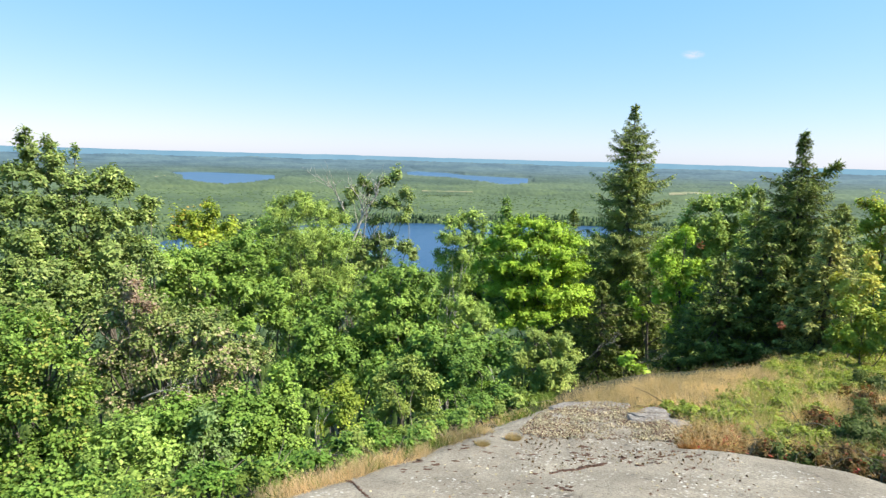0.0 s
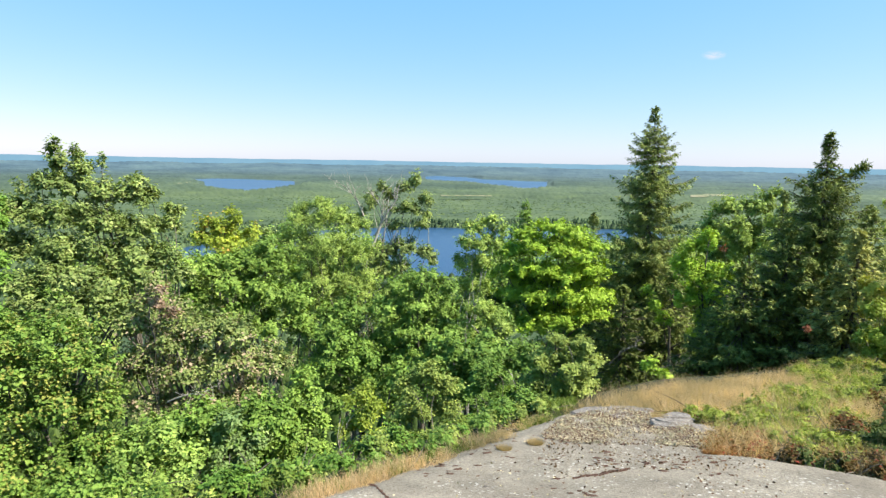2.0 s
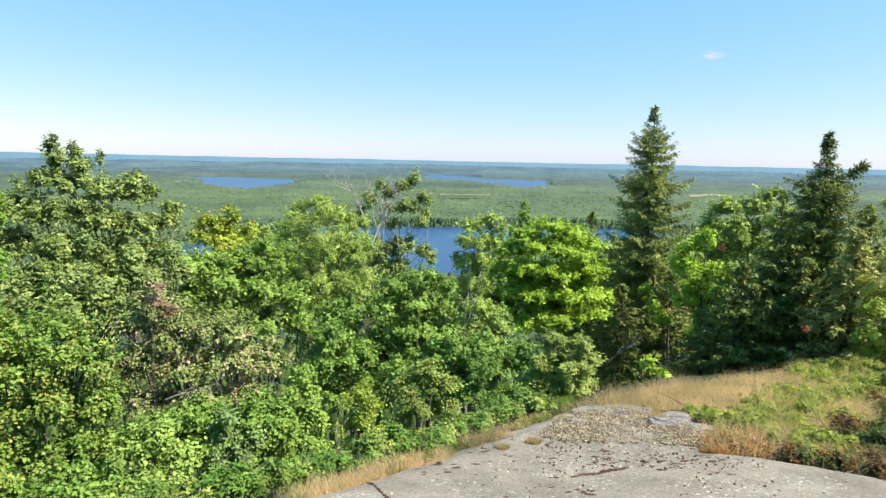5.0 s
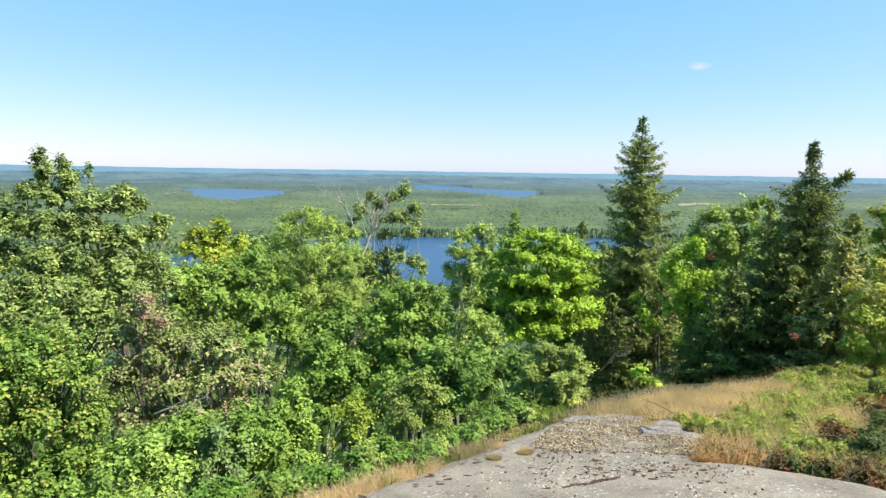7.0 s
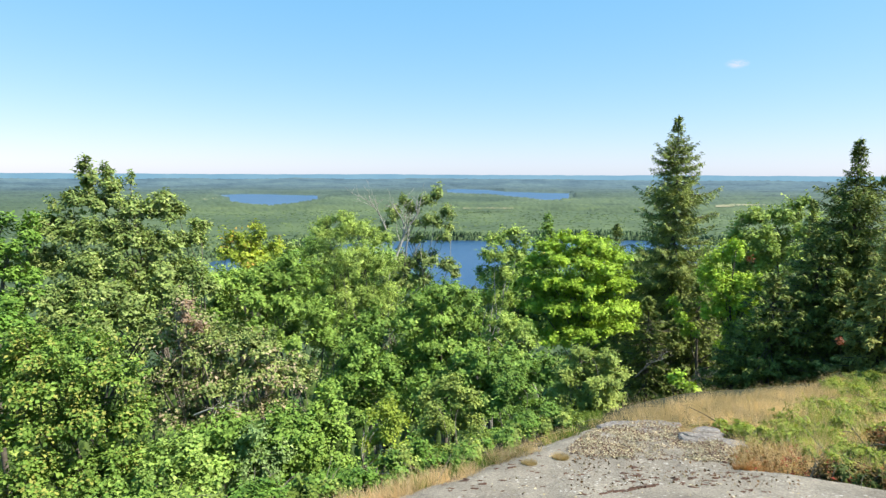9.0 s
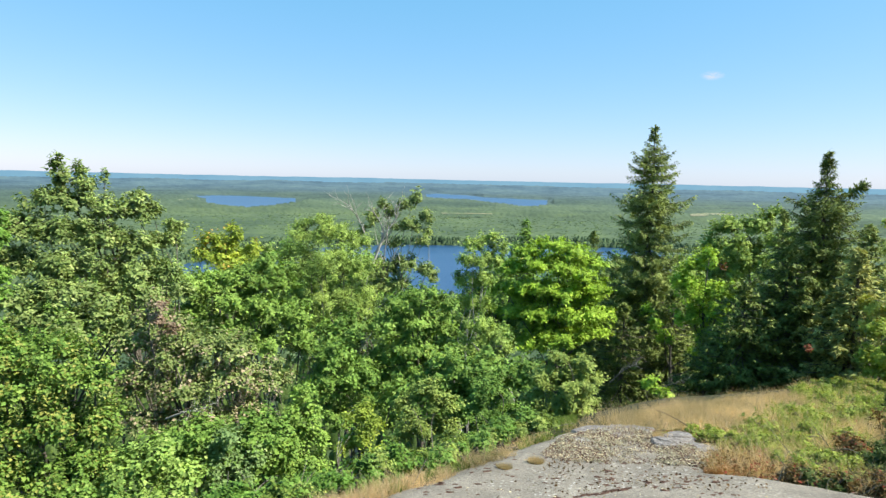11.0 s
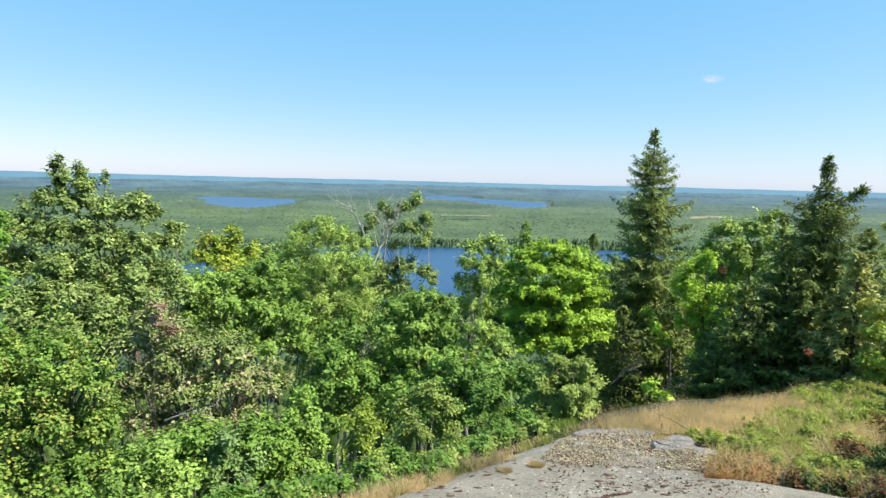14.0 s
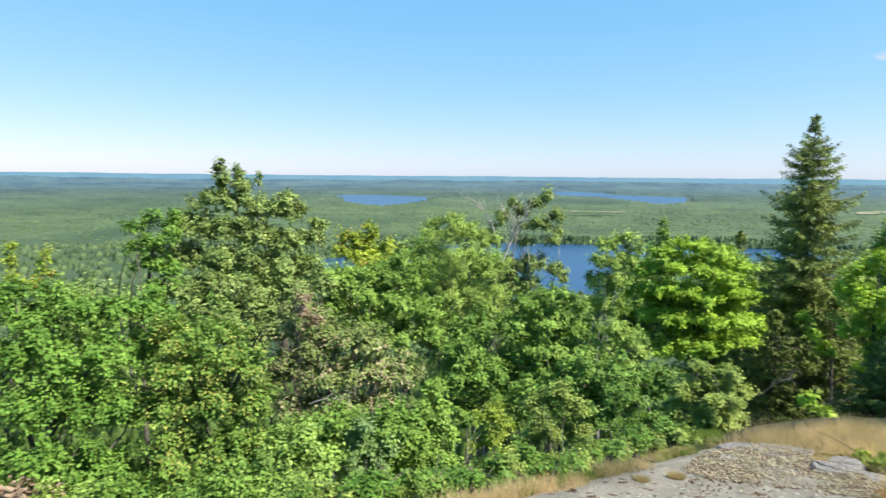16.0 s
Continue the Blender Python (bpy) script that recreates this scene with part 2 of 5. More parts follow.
def wave(x, y, scale, octaves=4, seed=0):
    """Smooth uneven relief between -1 and 1."""
    total, amp, size = np.zeros_like(np.asarray(x, float)), 1.0, 0.0
    for o in range(octaves):
        u, v = np.asarray(x) / scale * 2**o + 37.1 * o, np.asarray(y) / scale * 2**o + 11.7 * o
        i, j = np.floor(u).astype(int), np.floor(v).astype(int)
        a, b = u - i, v - j
        a, b = a * a * (3 - 2 * a), b * b * (3 - 2 * b)
        g = LATTICE[(seed + o) % 4]
        at = lambda p, q: g[p % 256, q % 256]  # noqa: E731
        total = total + amp * ((at(i, j) * (1 - a) + at(i + 1, j) * a) * (1 - b) + (at(i, j + 1) * (1 - a) + at(i + 1, j + 1) * a) * b)
        size += amp
        amp *= 0.5
    return total / size * 2 - 1


CREST = np.array([(-14, -6), (-5, 0.6), (-2.24, 2.73), (-1.03, 3.88), (-0.61, 4.33), (-0.29, 4.76), (0.0, 5.1), (0.47, 5.65), (0.92, 6.33), (1.43, 6.86), (1.75, 7.15), (2.5, 7.9), (3.4, 8.7), (5.2, 9.95), (6.4, 10.6), (9.7, 12.5), (16, 16.2), (60, 45)], float)
SLOPE, LAKE = 0.2, -85.0


def beyond(x, y):
    """How far a place lies outside the crest of the rocky knoll (below zero: inside)."""
    x, y = np.asarray(x, float), np.asarray(y, float)
    best, side = np.full(x.shape, 1e9), np.zeros(x.shape)
    for (ax, ay), (bx, by) in zip(CREST[:-1], CREST[1:]):
        dx, dy = bx - ax, by - ay
        f = np.clip(((x - ax) * dx + (y - ay) * dy) / (dx * dx + dy * dy), 0, 1)
        d = np.hypot(x - ax - f * dx, y - ay - f * dy)
        s = dx * (y - ay) - dy * (x - ax)
        take = d < best
        best, side = np.where(take, d, best), np.where(take, s, side)
    return np.where(side > 0, best, -best)


def far_land(x, y):
    d = np.hypot(x, y)
    rise = np.clip((d - 3950) / 850, 0, 1)
    hills = wave(x, y, 700, 4, 1)
    z = LAKE + 2.5 + 5 * np.clip(hills + 0.25, 0, 1) + 7 * np.clip((d - 2000) / 500, 0, 1) * np.clip(wave(x, y, 420, 2, 3), 0, 1) + rise**1.2 * 48 + 9 * rise * wave(x, y, 900, 3, 2)
    z = z + 11 * np.clip((d - 950) / 500, 0, 1) * np.clip((1900 - d) / 500, 0, 1) * np.clip(hills, 0, 1)
    return z


def polar(az, el):
    """The place on the lakes' level seen that many degrees right of north and down."""
    d = (1.6 - LAKE) / math.tan(radians(-el))
    return d * math.sin(radians(az)), d * math.cos(radians(az))


LAKES = {
    "lake_1": [polar(a, e) for a, e in [(-22.82, -1.84), (-20.99, -1.78), (-19.01, -1.81), (-16.49, -1.89), (-13.68, -1.97), (-14.16, -2.6), (-15.98, -2.77), (-17.53, -3.03), (-19.04, -3.06), (-20.52, -2.94), (-21.98, -2.7)]],
    "lake_2": [polar(a, e) for a, e in [(-2.82, -1.45), (-1.3, -1.29), (-0.01, -1.35), (1.41, -1.38), (3.31, -1.55), (6.58, -1.62), (9.25, -1.66), (9.15, -2.3), (7.14, -2.51), (5.27, -2.36), (3.32, -2.19), (1.69, -1.99), (-0.49, -1.95), (-2.66, -1.88)]],
    "lake_3": [polar(a, e) for a, e in [(-27, -8.6), (-23.5, -7.7), (-17, -6.9), (-9, -6.3), (-4, -6.2), (2, -6.17), (7, -5.92), (12, -5.85), (18, -5.86), (24, -6.1), (26, -7.5), (20, -9.2), (10, -10.8), (0, -11.3), (-10, -11), (-20, -9.8), (-26, -9.4)]],
}


def inside(points, x, y):
    x, y = np.asarray(x, float), np.asarray(y, float)
    hit = np.zeros(x.shape, bool)
    for (ax, ay), (bx, by) in zip(points, points[1:] + points[:1]):
        cross = ((ay > y) != (by > y)) & (x < (bx - ax) * (y - ay) / (by - ay + 1e-12) + ax)
        hit ^= cross
    return hit


def in_lake(x, y):
    hit = np.zeros(np.shape(x), bool)
    for pts in LAKES.values():
        hit |= inside(pts, x, y)
    return hit


def land(x, y):
    x, y = np.asarray(x, float), np.asarray(y, float)
    e = np.clip(beyond(x, y), 0, None)
    right = np.clip((np.degrees(np.arctan2(x, np.maximum(y, 0.1))) + 4) / 24, 0, 1)
    k = 0.72 * (1 - right) + 0.3 * right
    yy = np.where(y > 0, y, y / (1 - y / 6))
    near = -SLOPE * yy - k * e * e / (e + 1.3)
    near = near + 0.05 * wave(x, y, 2.2, 3, 0) * np.clip(e + 1, 0, 1) + 0.5 * wave(x, y, 14, 3, 1) * np.clip(e / 12, 0, 1)
    far = np.where(in_lake(x, y) | in_lake(x * 0.975, y * 0.975), LAKE - 2.0, far_land(x, y))
    return np.where(near > far, near, far)


def ground_at(x, y):
    return float(land(np.array([x]), np.array([y]))[0])


def mesh_of(name, verts, faces, mat, smooth=True):
    """A mesh from arrays; all faces have the same number of corners."""
    verts, faces = np.asarray(verts, np.float32), np.asarray(faces, np.int32)
    me = bpy.data.meshes.new(name)
    n, k = faces.shape
    me.vertices.add(len(verts))
    me.vertices.foreach_set("co", verts.ravel())
    me.loops.add(n * k)
    me.loops.foreach_set("vertex_index", faces.ravel())
    me.polygons.add(n)
    me.polygons.foreach_set("loop_start", np.arange(0, n * k, k, dtype=np.int32))
    me.polygons.foreach_set("use_smooth", np.full(n, smooth))
    me.update(calc_edges=True)
    me.validate()
    me.materials.append(mat)
    return me


def part(name, me, parent, label=""):
    ob = new(name, me)
    ob.parent = parent
    return tagged(ob, label)


def grid_faces(rows, cols, closed=False):
    r, c = np.meshgrid(np.arange(rows - 1), np.arange(cols if closed else cols - 1), indexing="ij")
    a = (r * cols + c).ravel()
    b = (r * cols + (c + 1) % cols).ravel()
    return np.stack([a, a + cols, b + cols, b], 1)


def build_ground():
    radii = np.concatenate([[0.001, 0.5], np.geomspace(1.2, 16, 110), np.geomspace(16.6, 4950, 120)])
    front = np.radians(np.arange(-56, 46, 0.9))
    rest = np.radians(np.arange(46, 304, 4.0))
    az = np.concatenate([front, rest])
    r, a = np.meshgrid(radii, az, indexing="ij")
    x, y = r * np.sin(a), r * np.cos(a)
    z = land(x, y)
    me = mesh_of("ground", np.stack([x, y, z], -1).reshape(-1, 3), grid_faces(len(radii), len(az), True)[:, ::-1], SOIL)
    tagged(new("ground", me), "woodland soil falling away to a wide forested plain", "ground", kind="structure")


build_ground()

for lake_name, outline in LAKES.items():
    bm = bmesh.new()
    middle = np.mean(outline, 0)
    ring = []
    for (ax, ay), (bx, by) in zip(outline, outline[1:] + outline[:1]):
        for f in np.linspace(0, 1, 6)[:-1]:
            px, py = ax + (bx - ax) * f, ay + (by - ay) * f
            grow = 1.012 + 0.02 * float(wave(np.array([px]), np.array([py]), 130, 2, 3)[0])
            ring.append(bm.verts.new((middle[0] + (px - middle[0]) * grow, middle[1] + (py - middle[1]) * grow, LAKE)))
    face = bm.faces.new(ring)
    if face.normal.z < 0:
        face.normal_flip()
    bmesh.ops.triangulate(bm, faces=bm.faces[:])
    me = bpy.data.meshes.new(lake_name)
    bm.to_mesh(me)
    bm.free()
    me.materials.append(WATER)
    tagged(new(lake_name, me), "deep blue lake with wooded shores", "lake", kind="structure")


# ---- bedrock ----
def rock_edge_right(y):
    """Where the bare rock gives way to heath on the right, by distance ahead."""
    return np.interp(y, [-8, 0, 3, 4.57, 4.87, 5.1, 5.2, 5.45, 5.78, 6.2, 6.74, 7.05, 7.4, 9], [6, 5.2, 4.4, 3.65, 3.29, 2.8, 2.4, 2.45, 2.69, 2.8, 2.77, 2.3, 1.9, 1.2])


def rock_top(x, y):
    over = np.maximum(np.maximum(beyond(x, y) + 0.05, x - rock_edge_right(y)), y - 7.12 - 0.15 * wave(x, y, 0.5, 2, 1))
    lift = 0.07 * np.clip((0.12 - over) / 0.28, -1.6, 1) + 0.035 * wave(x, y, 1.6, 4, 2) + 0.012 * wave(x, y, 0.3, 3, 1)
    step = 0.07 * np.clip((wave(x * 0.5, y, 0.9, 2, 3) - 0.05) * 6, 0, 1) * np.clip((y - 5.3) * 2, 0, 1)
    return land(x, y) + lift + step * (over < -0.1)


def build_rock():
    radii = np.concatenate([[0.002, 0.3], np.geomspace(0.9, 2.8, 40), np.geomspace(2.85, 9, 150)])
    az = np.radians(np.concatenate([np.arange(-60, 52, 0.5), np.arange(52, 300, 4.0)]))
    r, a = np.meshgrid(radii, az, indexing="ij")
    x, y = r * np.sin(a), r * np.cos(a)
    z = rock_top(x, y)
    faces = grid_faces(len(radii), len(az), True)[:, ::-1]
    over = np.maximum(np.maximum(beyond(x, y), x - rock_edge_right(y)), y - 7.4).ravel()
    keep = (over[faces] < 0.5).any(1)
    faces = faces[keep]
    used, inv = np.unique(faces, return_inverse=True)
    me = mesh_of("bedrock", np.stack([x, y, z], -1).reshape(-1, 3)[used], inv.reshape(-1, 4), GRANITE)
    tagged(new("bedrock", me), "bare grey granite bedrock with lichen and cracks", "rock", kind="structure")


build_rock()


# ---- leaves, boughs and trees ----
def unit(v):
    return v / np.maximum(np.linalg.norm(v, axis=-1, keepdims=True), 1e-9)


def leaf_arrays(at, ahead, up, length, width, fold=0.25):
    """Folded diamond leaves: base, two sides, tip."""
    n = len(at)
    ahead = unit(ahead)
    side = unit(np.cross(ahead, up))
    nor = np.cross(side, ahead)
    length, width = np.broadcast_to(length, n)[:, None], np.broadcast_to(width, n)[:, None]
    mid = at + ahead * length * 0.45 + nor * width * fold
    v = np.stack([at, mid + side * width / 2, at + ahead * length, mid - side * width / 2], 1).reshape(-1, 3)
    f = np.arange(n)[:, None] * 4 + np.array([[0, 1, 2, 3]])
    f = np.concatenate([f[:, [0, 1, 2]], f[:, [0, 2, 3]]])
    return v, f


def blade_arrays(at, ahead, up, length, width):
    """Small pointed leaves of one triangle each."""
    n = len(at)
    ahead = unit(ahead)
    side = unit(np.cross(ahead, up))
    length, width = np.broadcast_to(length, n)[:, None], np.broadcast_to(width, n)[:, None]
    v = np.stack([at + side * width / 2, at + ahead * length, at - side * width / 2], 1).reshape(-1, 3)
    return v, np.arange(3 * n).reshape(-1, 3)


def tube(points, radii, sides=6):
    points, radii = np.asarray(points, float), np.asarray(radii, float)
    ahead = unit(np.gradient(points, axis=0))
    ref = np.where(np.abs(ahead[:, 2:3]) > 0.9, [[1.0, 0, 0]], [[0, 0, 1.0]])
    a = unit(np.cross(ahead, ref))
    b = np.cross(ahead, a)
    ang = np.linspace(0, 2 * np.pi, sides, endpoint=False)
    ring = points[:, None] + radii[:, None, None] * (np.cos(ang)[None, :, None] * a[:, None] + np.sin(ang)[None, :, None] * b[:, None])
    return ring.reshape(-1, 3), grid_faces(len(points), sides, True)


def join(pieces):
    verts, faces, base = [], [], 0
    for v, f in pieces:
        verts.append(v)
        faces.append(f + base)
        base += len(v)
    return np.concatenate(verts), np.concatenate(faces)


def bent(a, b, sag, rng, steps=6):
    f = np.linspace(0, 1, steps)[:, None]
    off = rng.normal(0, 0.09, 3) * np.linalg.norm(b - a)
    return a + (b - a) * f + np.sin(np.pi * f) * (off + np.array([0, 0, sag]))


def place_of(az, d):
    return d * math.sin(radians(az)), d * math.cos(radians(az))


def height_at(el, d):
    return 1.6 + d * math.tan(radians(el))


def rods(starts, bends, ends, r0, r1):
    """Many thin three-sided twigs, each of two joints."""
    n = len(starts)
    pts = np.stack([starts, bends, ends], 1)
    ahead = unit(ends - starts)
    a = unit(np.cross(ahead, ahead[:, [1, 2, 0]] + 0.3))
    b = np.cross(ahead, a)
    ang = np.array([0, 2.094, 4.189])
    circle = np.cos(ang)[None, :, None] * a[:, None] + np.sin(ang)[None, :, None] * b[:, None]
    radii = np.array([r0, (r0 + r1) / 2, r1])
    v = pts[:, :, None] + radii[None, :, None, None] * circle[:, None]
    f = (np.arange(n)[:, None, None] * 9 + grid_faces(3, 3, True)[None]).reshape(-1, 4)
    return v.reshape(-1, 3), f


def leafy_tree(name, label, category, az, d, lobes, mat, bark, seed, leaf=0.06, broad=0.78, dense=1.25, droop=0.25, stems=1,
               trunk=0.07, group="", fork=0.62, layered=0.45, per=7):
    """lobes: (degrees aside, degrees of elevation, metres nearer, half-width, half-height) of each mass of leafy shoots."""
    rng = np.random.default_rng(seed)
    bx, by = place_of(az, d)
    bz = ground_at(bx, by) - 0.05
    top = new(name)
    top.location = (bx, by, bz)
    main, axes = [], []
    for la, le, near, rw, rh in lobes:
        cx, cy = place_of(la, d - near)
        main.append((cx - bx, cy - by, height_at(le, d - near) - bz))
        axes.append((rw * 1.2, rw * 1.2, rh * 1.25))
    main, axes = np.array(main), np.array(axes)
    # shoots run out of each mass and turn up at their tips; some stay inside it
    step = 3.0 * leaf
    area = 4.19 * (axes[:, 0] ** 2 + 2 * axes[:, 0] * axes[:, 2])
    count = np.maximum(6, (dense * area / step**2).astype(int))
    own = np.repeat(np.arange(len(main)), count)
    n = len(own)
    way = unit(rng.normal(size=(n, 3)) + [0, 0, layered])
    # neighbouring shoots gather into boughs of unlike length, with gaps between them
    gather = unit(rng.normal(size=(len(main), 14, 3)) + [0, 0, layered])
    longer = rng.uniform(0.72, 1.16, (len(main), 14))
    boughs = np.clip((area / 0.16).astype(int), 3, 14)
    near_to = np.where(np.arange(14)[None] < boughs[own][:, None], np.einsum("nk,nmk->nm", way, gather[own]), -9)
    mine = near_to.argmax(1)
    way = unit(0.5 * way + 0.5 * gather[own, mine])
    way[:, 2] = np.where(way[:, 2] < -0.35, -way[:, 2] * 0.6, way[:, 2])
    swell = 1 + 0.16 * np.sin(way[:, 0] * 6 + own * 1.7 + seed) * np.sin(way[:, 1] * 5 + own + 2 * seed) + 0.1 * rng.normal(size=n).clip(-1.5, 2.0)
    reach = longer[own, mine] * np.where(rng.random(n) < 0.26, rng.uniform(0.25, 0.78, n), rng.uniform(0.82, 1.04, n)) * swell
    tip = main[own] + way * axes[own] * reach[:, None]
    # few shoots stay deep inside a neighbouring mass
    inner = np.linalg.norm((tip[:, None] - main[None]) / axes[None], axis=2)
    inner[np.arange(n), own] = 9
    stay = (inner.min(1) > 0.66) | (rng.random(n) < 0.15)
    own, way, tip = own[stay], way[stay], tip[stay]
    n = len(own)
    root = main[own] + way * axes[own] * 0.3 - [0, 0, 1.0] * axes[own][:, 2:] * 0.2
    long = np.linalg.norm(tip - root, axis=1)
    tip[:, 2] += np.minimum(0.16 * long, 0.12) + leaf * rng.normal(0.3, 0.7, n).clip(-0.5, 2.2)
    knee = root + (tip - root) * 0.55 - [0, 0, 1.0] * (0.12 * long)[:, None]
    tip[:, 2], knee[:, 2], root[:, 2] = np.maximum(tip[:, 2], 0.08), np.maximum(knee[:, 2], 0.06), np.maximum(root[:, 2], 0.05)
    # rosettes of leaves along the outer part of every shoot
    spots, lean, big = [], [], []
    for f in (0.62, 0.82, 1.0):
        at = root * (1 - f) ** 2 + 2 * f * (1 - f) * knee + f * f * tip
        spots.append(at + rng.normal(0, 0.5 * leaf, (n, 3)))
        lean.append(unit(0.55 * way + [0, 0, 0.8] + rng.normal(0, 0.22, (n, 3))))
        big.append(rng.uniform(0.75, 1.3, n) * (1.15 - 0.2 * f))
    spots, lean, big = np.concatenate(spots), np.concatenate(lean), np.concatenate(big)
    owner = np.repeat(np.arange(len(spots)), rng.integers(per - 3, per + 4, len(spots)))
    k = len(owner)
    side = unit(np.cross(lean, rng.normal(size=lean.shape)))
    other = np.cross(lean, side)
    turn = rng.uniform(0, 6.283, k)[:, None]
    radial = np.cos(turn) * side[owner] + np.sin(turn) * other[owner]
    length = leaf * rng.uniform(0.65, 1.35, k) * big[owner]
    at = spots[owner] + radial * (length * rng.uniform(0.1, 1.0, k))[:, None] + lean[owner] * (leaf * rng.normal(0, 0.45, k))[:, None]
    ahead = radial + 0.35 * lean[owner] * rng.normal(0.2, 1, (k, 1)) - [0, 0, droop]
    up = unit(lean[owner] + rng.normal(size=(k, 3)) * 0.33)
    if d < 11.5 and leaf > 0.03:
        v, f = leaf_arrays(at, ahead, up, length, length * broad, 0.12)
    else:
        v, f = blade_arrays(at, ahead, up, length, length * broad * 1.15)
    tagged(part("crown", mesh_of("crown", v, f, mat, False), top), kind="stuff")
    # trunks, limbs to the masses, twigs to the shoots
    heart = np.average(main, axis=0, weights=axes[:, 0] * axes[:, 2])
    ends, boles = [], []
    for s in range(stems):
        off = rng.normal(0, 0.1 + 0.12 * (stems > 1), 2)
        target = heart + np.array([off[0], off[1], axes[:, 2].max() * 0.5])
        foot = np.array([rng.normal(0, 0.12), rng.normal(0, 0.12), 0]) * (stems > 1)
        line = bent(foot, target, 0, rng, 9)
        tv, tf = tube(line, np.linspace(trunk, trunk * 0.25, 9) * (1 + 0.4 * (np.arange(9) == 0)), 8)
        boles.append(part("trunk", mesh_of("trunk", tv, tf, bark), top))
        ends.append(line)
    for i, c in enumerate(main):
        line = ends[i % stems]
        start = line[np.argmin(np.abs(line[:, 2] - c[2] * fork))]
        path = bent(start, c + [0, 0, axes[i, 2] * 0.3], 0.1, rng, 7)
        lv, lf = tube(path, np.linspace(trunk * 0.32, trunk * 0.1, 7), 5)
        part("limb", mesh_of("limb", lv, lf, bark), boles[i % stems])
    thin = np.arange(0, n, 8)
    fat = min(trunk * 0.1, 0.007)
    tv, tf = rods(root[thin], knee[thin], tip[thin], fat, 0.35 * fat)
    tagged(part("twigwork", mesh_of("twigwork", tv, tf, bark), top), kind="stuff")
    return tagged(top, label, category, group)


def conifer(name, label, az, d, top_el, profile, mat, seed, whorls=34, boughs=8, hang=0.2, needle=0.1, fine=0.55, leader=None):
    """profile: (metres below the top, half-width) pairs; dense flat sprays of needled twigs along each bough."""
    rng = np.random.default_rng(seed)
    bx, by = place_of(az, d)
    bz = ground_at(bx, by) - 0.05
    high = height_at(top_el, d) - bz
    top = new(name)
    top.location = (bx, by, bz)
    drops, widths = np.array(profile).T
    line = np.stack([0.05 * np.sin(np.linspace(0, 3, 12)), 0.04 * np.cos(np.linspace(0, 4, 12)) - 0.04, np.linspace(0, high, 12)], 1)
    tv, tf = tube(line, np.linspace(0.03 * widths.max() + 0.06, 0.008, 12), 8)
    part("trunk", mesh_of("trunk", tv, tf, BARK), top)

    def stem_at(z):
        return np.array([np.interp(z, line[:, 2], line[:, 0]), np.interp(z, line[:, 2], line[:, 1]), z])

    at, ahead, woods = [], [], []
    deep = min(drops[-1], high - 0.15)
    for q, down in enumerate(deep * np.linspace(0.02, 1, whorls) ** 1.3):
        wide = np.interp(down, drops, widths) * rng.uniform(0.78, 1.12)
        rise = np.interp(down / deep, [0, 0.12, 0.4, 1], [0.8, 0.3, 0.02, -0.16])
        spin = rng.uniform(0, 6.28)
        for i in range(boughs if down > 0.8 else 6):
            a = spin + (i + rng.normal(0, 0.2)) * 2 * np.pi / (boughs if down > 0.8 else 6)
            length = max(wide * rng.choice([rng.uniform(0.5, 0.75), rng.uniform(0.8, 1.0), rng.uniform(0.95, 1.15)], p=[0.35, 0.45, 0.2]), 0.05)
            root = stem_at(high - down + rng.normal(0, 0.06))
            out_way, sidewise = np.array([np.cos(a), np.sin(a), 0]), np.array([-np.sin(a), np.cos(a), 0])

            def along(u):
                u = np.atleast_1d(u)[:, None]
                return root + out_way * length * u + np.array([0, 0, length]) * (rise * u - hang * np.sin(np.pi * u * 0.8) + 0.3 * hang * u**3)

            woods.append(tube(along(np.linspace(0, 1, 5)), np.linspace(0.012 + 0.008 * length, 0.004, 5), 3))
            twigs = max(12, int(length / 0.022 * fine**0.5 * (0.62 + 0.36 * length)))
            u = rng.uniform(0.06, 1.0, twigs) ** 0.95
            hand = rng.choice((-1.0, 1.0), twigs)
            tl = (min(0.07, 0.04 + 0.12 * length) + 0.3 * length ** 0.8 * (1.06 - u)) * rng.uniform(0.6, 1.2, twigs)
            tw = unit(out_way * rng.uniform(0.5, 1.0, twigs)[:, None] + sidewise * (hand * rng.uniform(0.2, 1.1, twigs))[:, None] + np.array([0, 0, 1.0]) * rng.normal(-0.3, 0.32, twigs)[:, None])
            k = np.maximum(4, (tl / 0.024 * fine**0.5).astype(int))
            own = np.repeat(np.arange(twigs), k)
            f = rng.random(len(own))[:, None]
            at.append(along(u)[own] + tw[own] * tl[own][:, None] * f - np.array([0, 0, 1.0]) * (0.16 * tl[own])[:, None] * f * f + rng.normal(0, 0.012, (len(own), 3)))
            ahead.append(tw[own] + rng.normal(0, 0.3, (len(own), 3)))
    for i in range(30):
        p = stem_at(high * 0.999 - 0.6 * (i / 30) ** 1.2)
        tw = unit(np.array([0, 0, 1.0]) + rng.normal(0, 0.12 + 0.4 * i / 30, 3))
        at.append(p + tw * (0.02 + 0.13 * i / 30) * rng.random((8, 1)))
        ahead.append(tw + rng.normal(0, 0.3, (8, 3)))
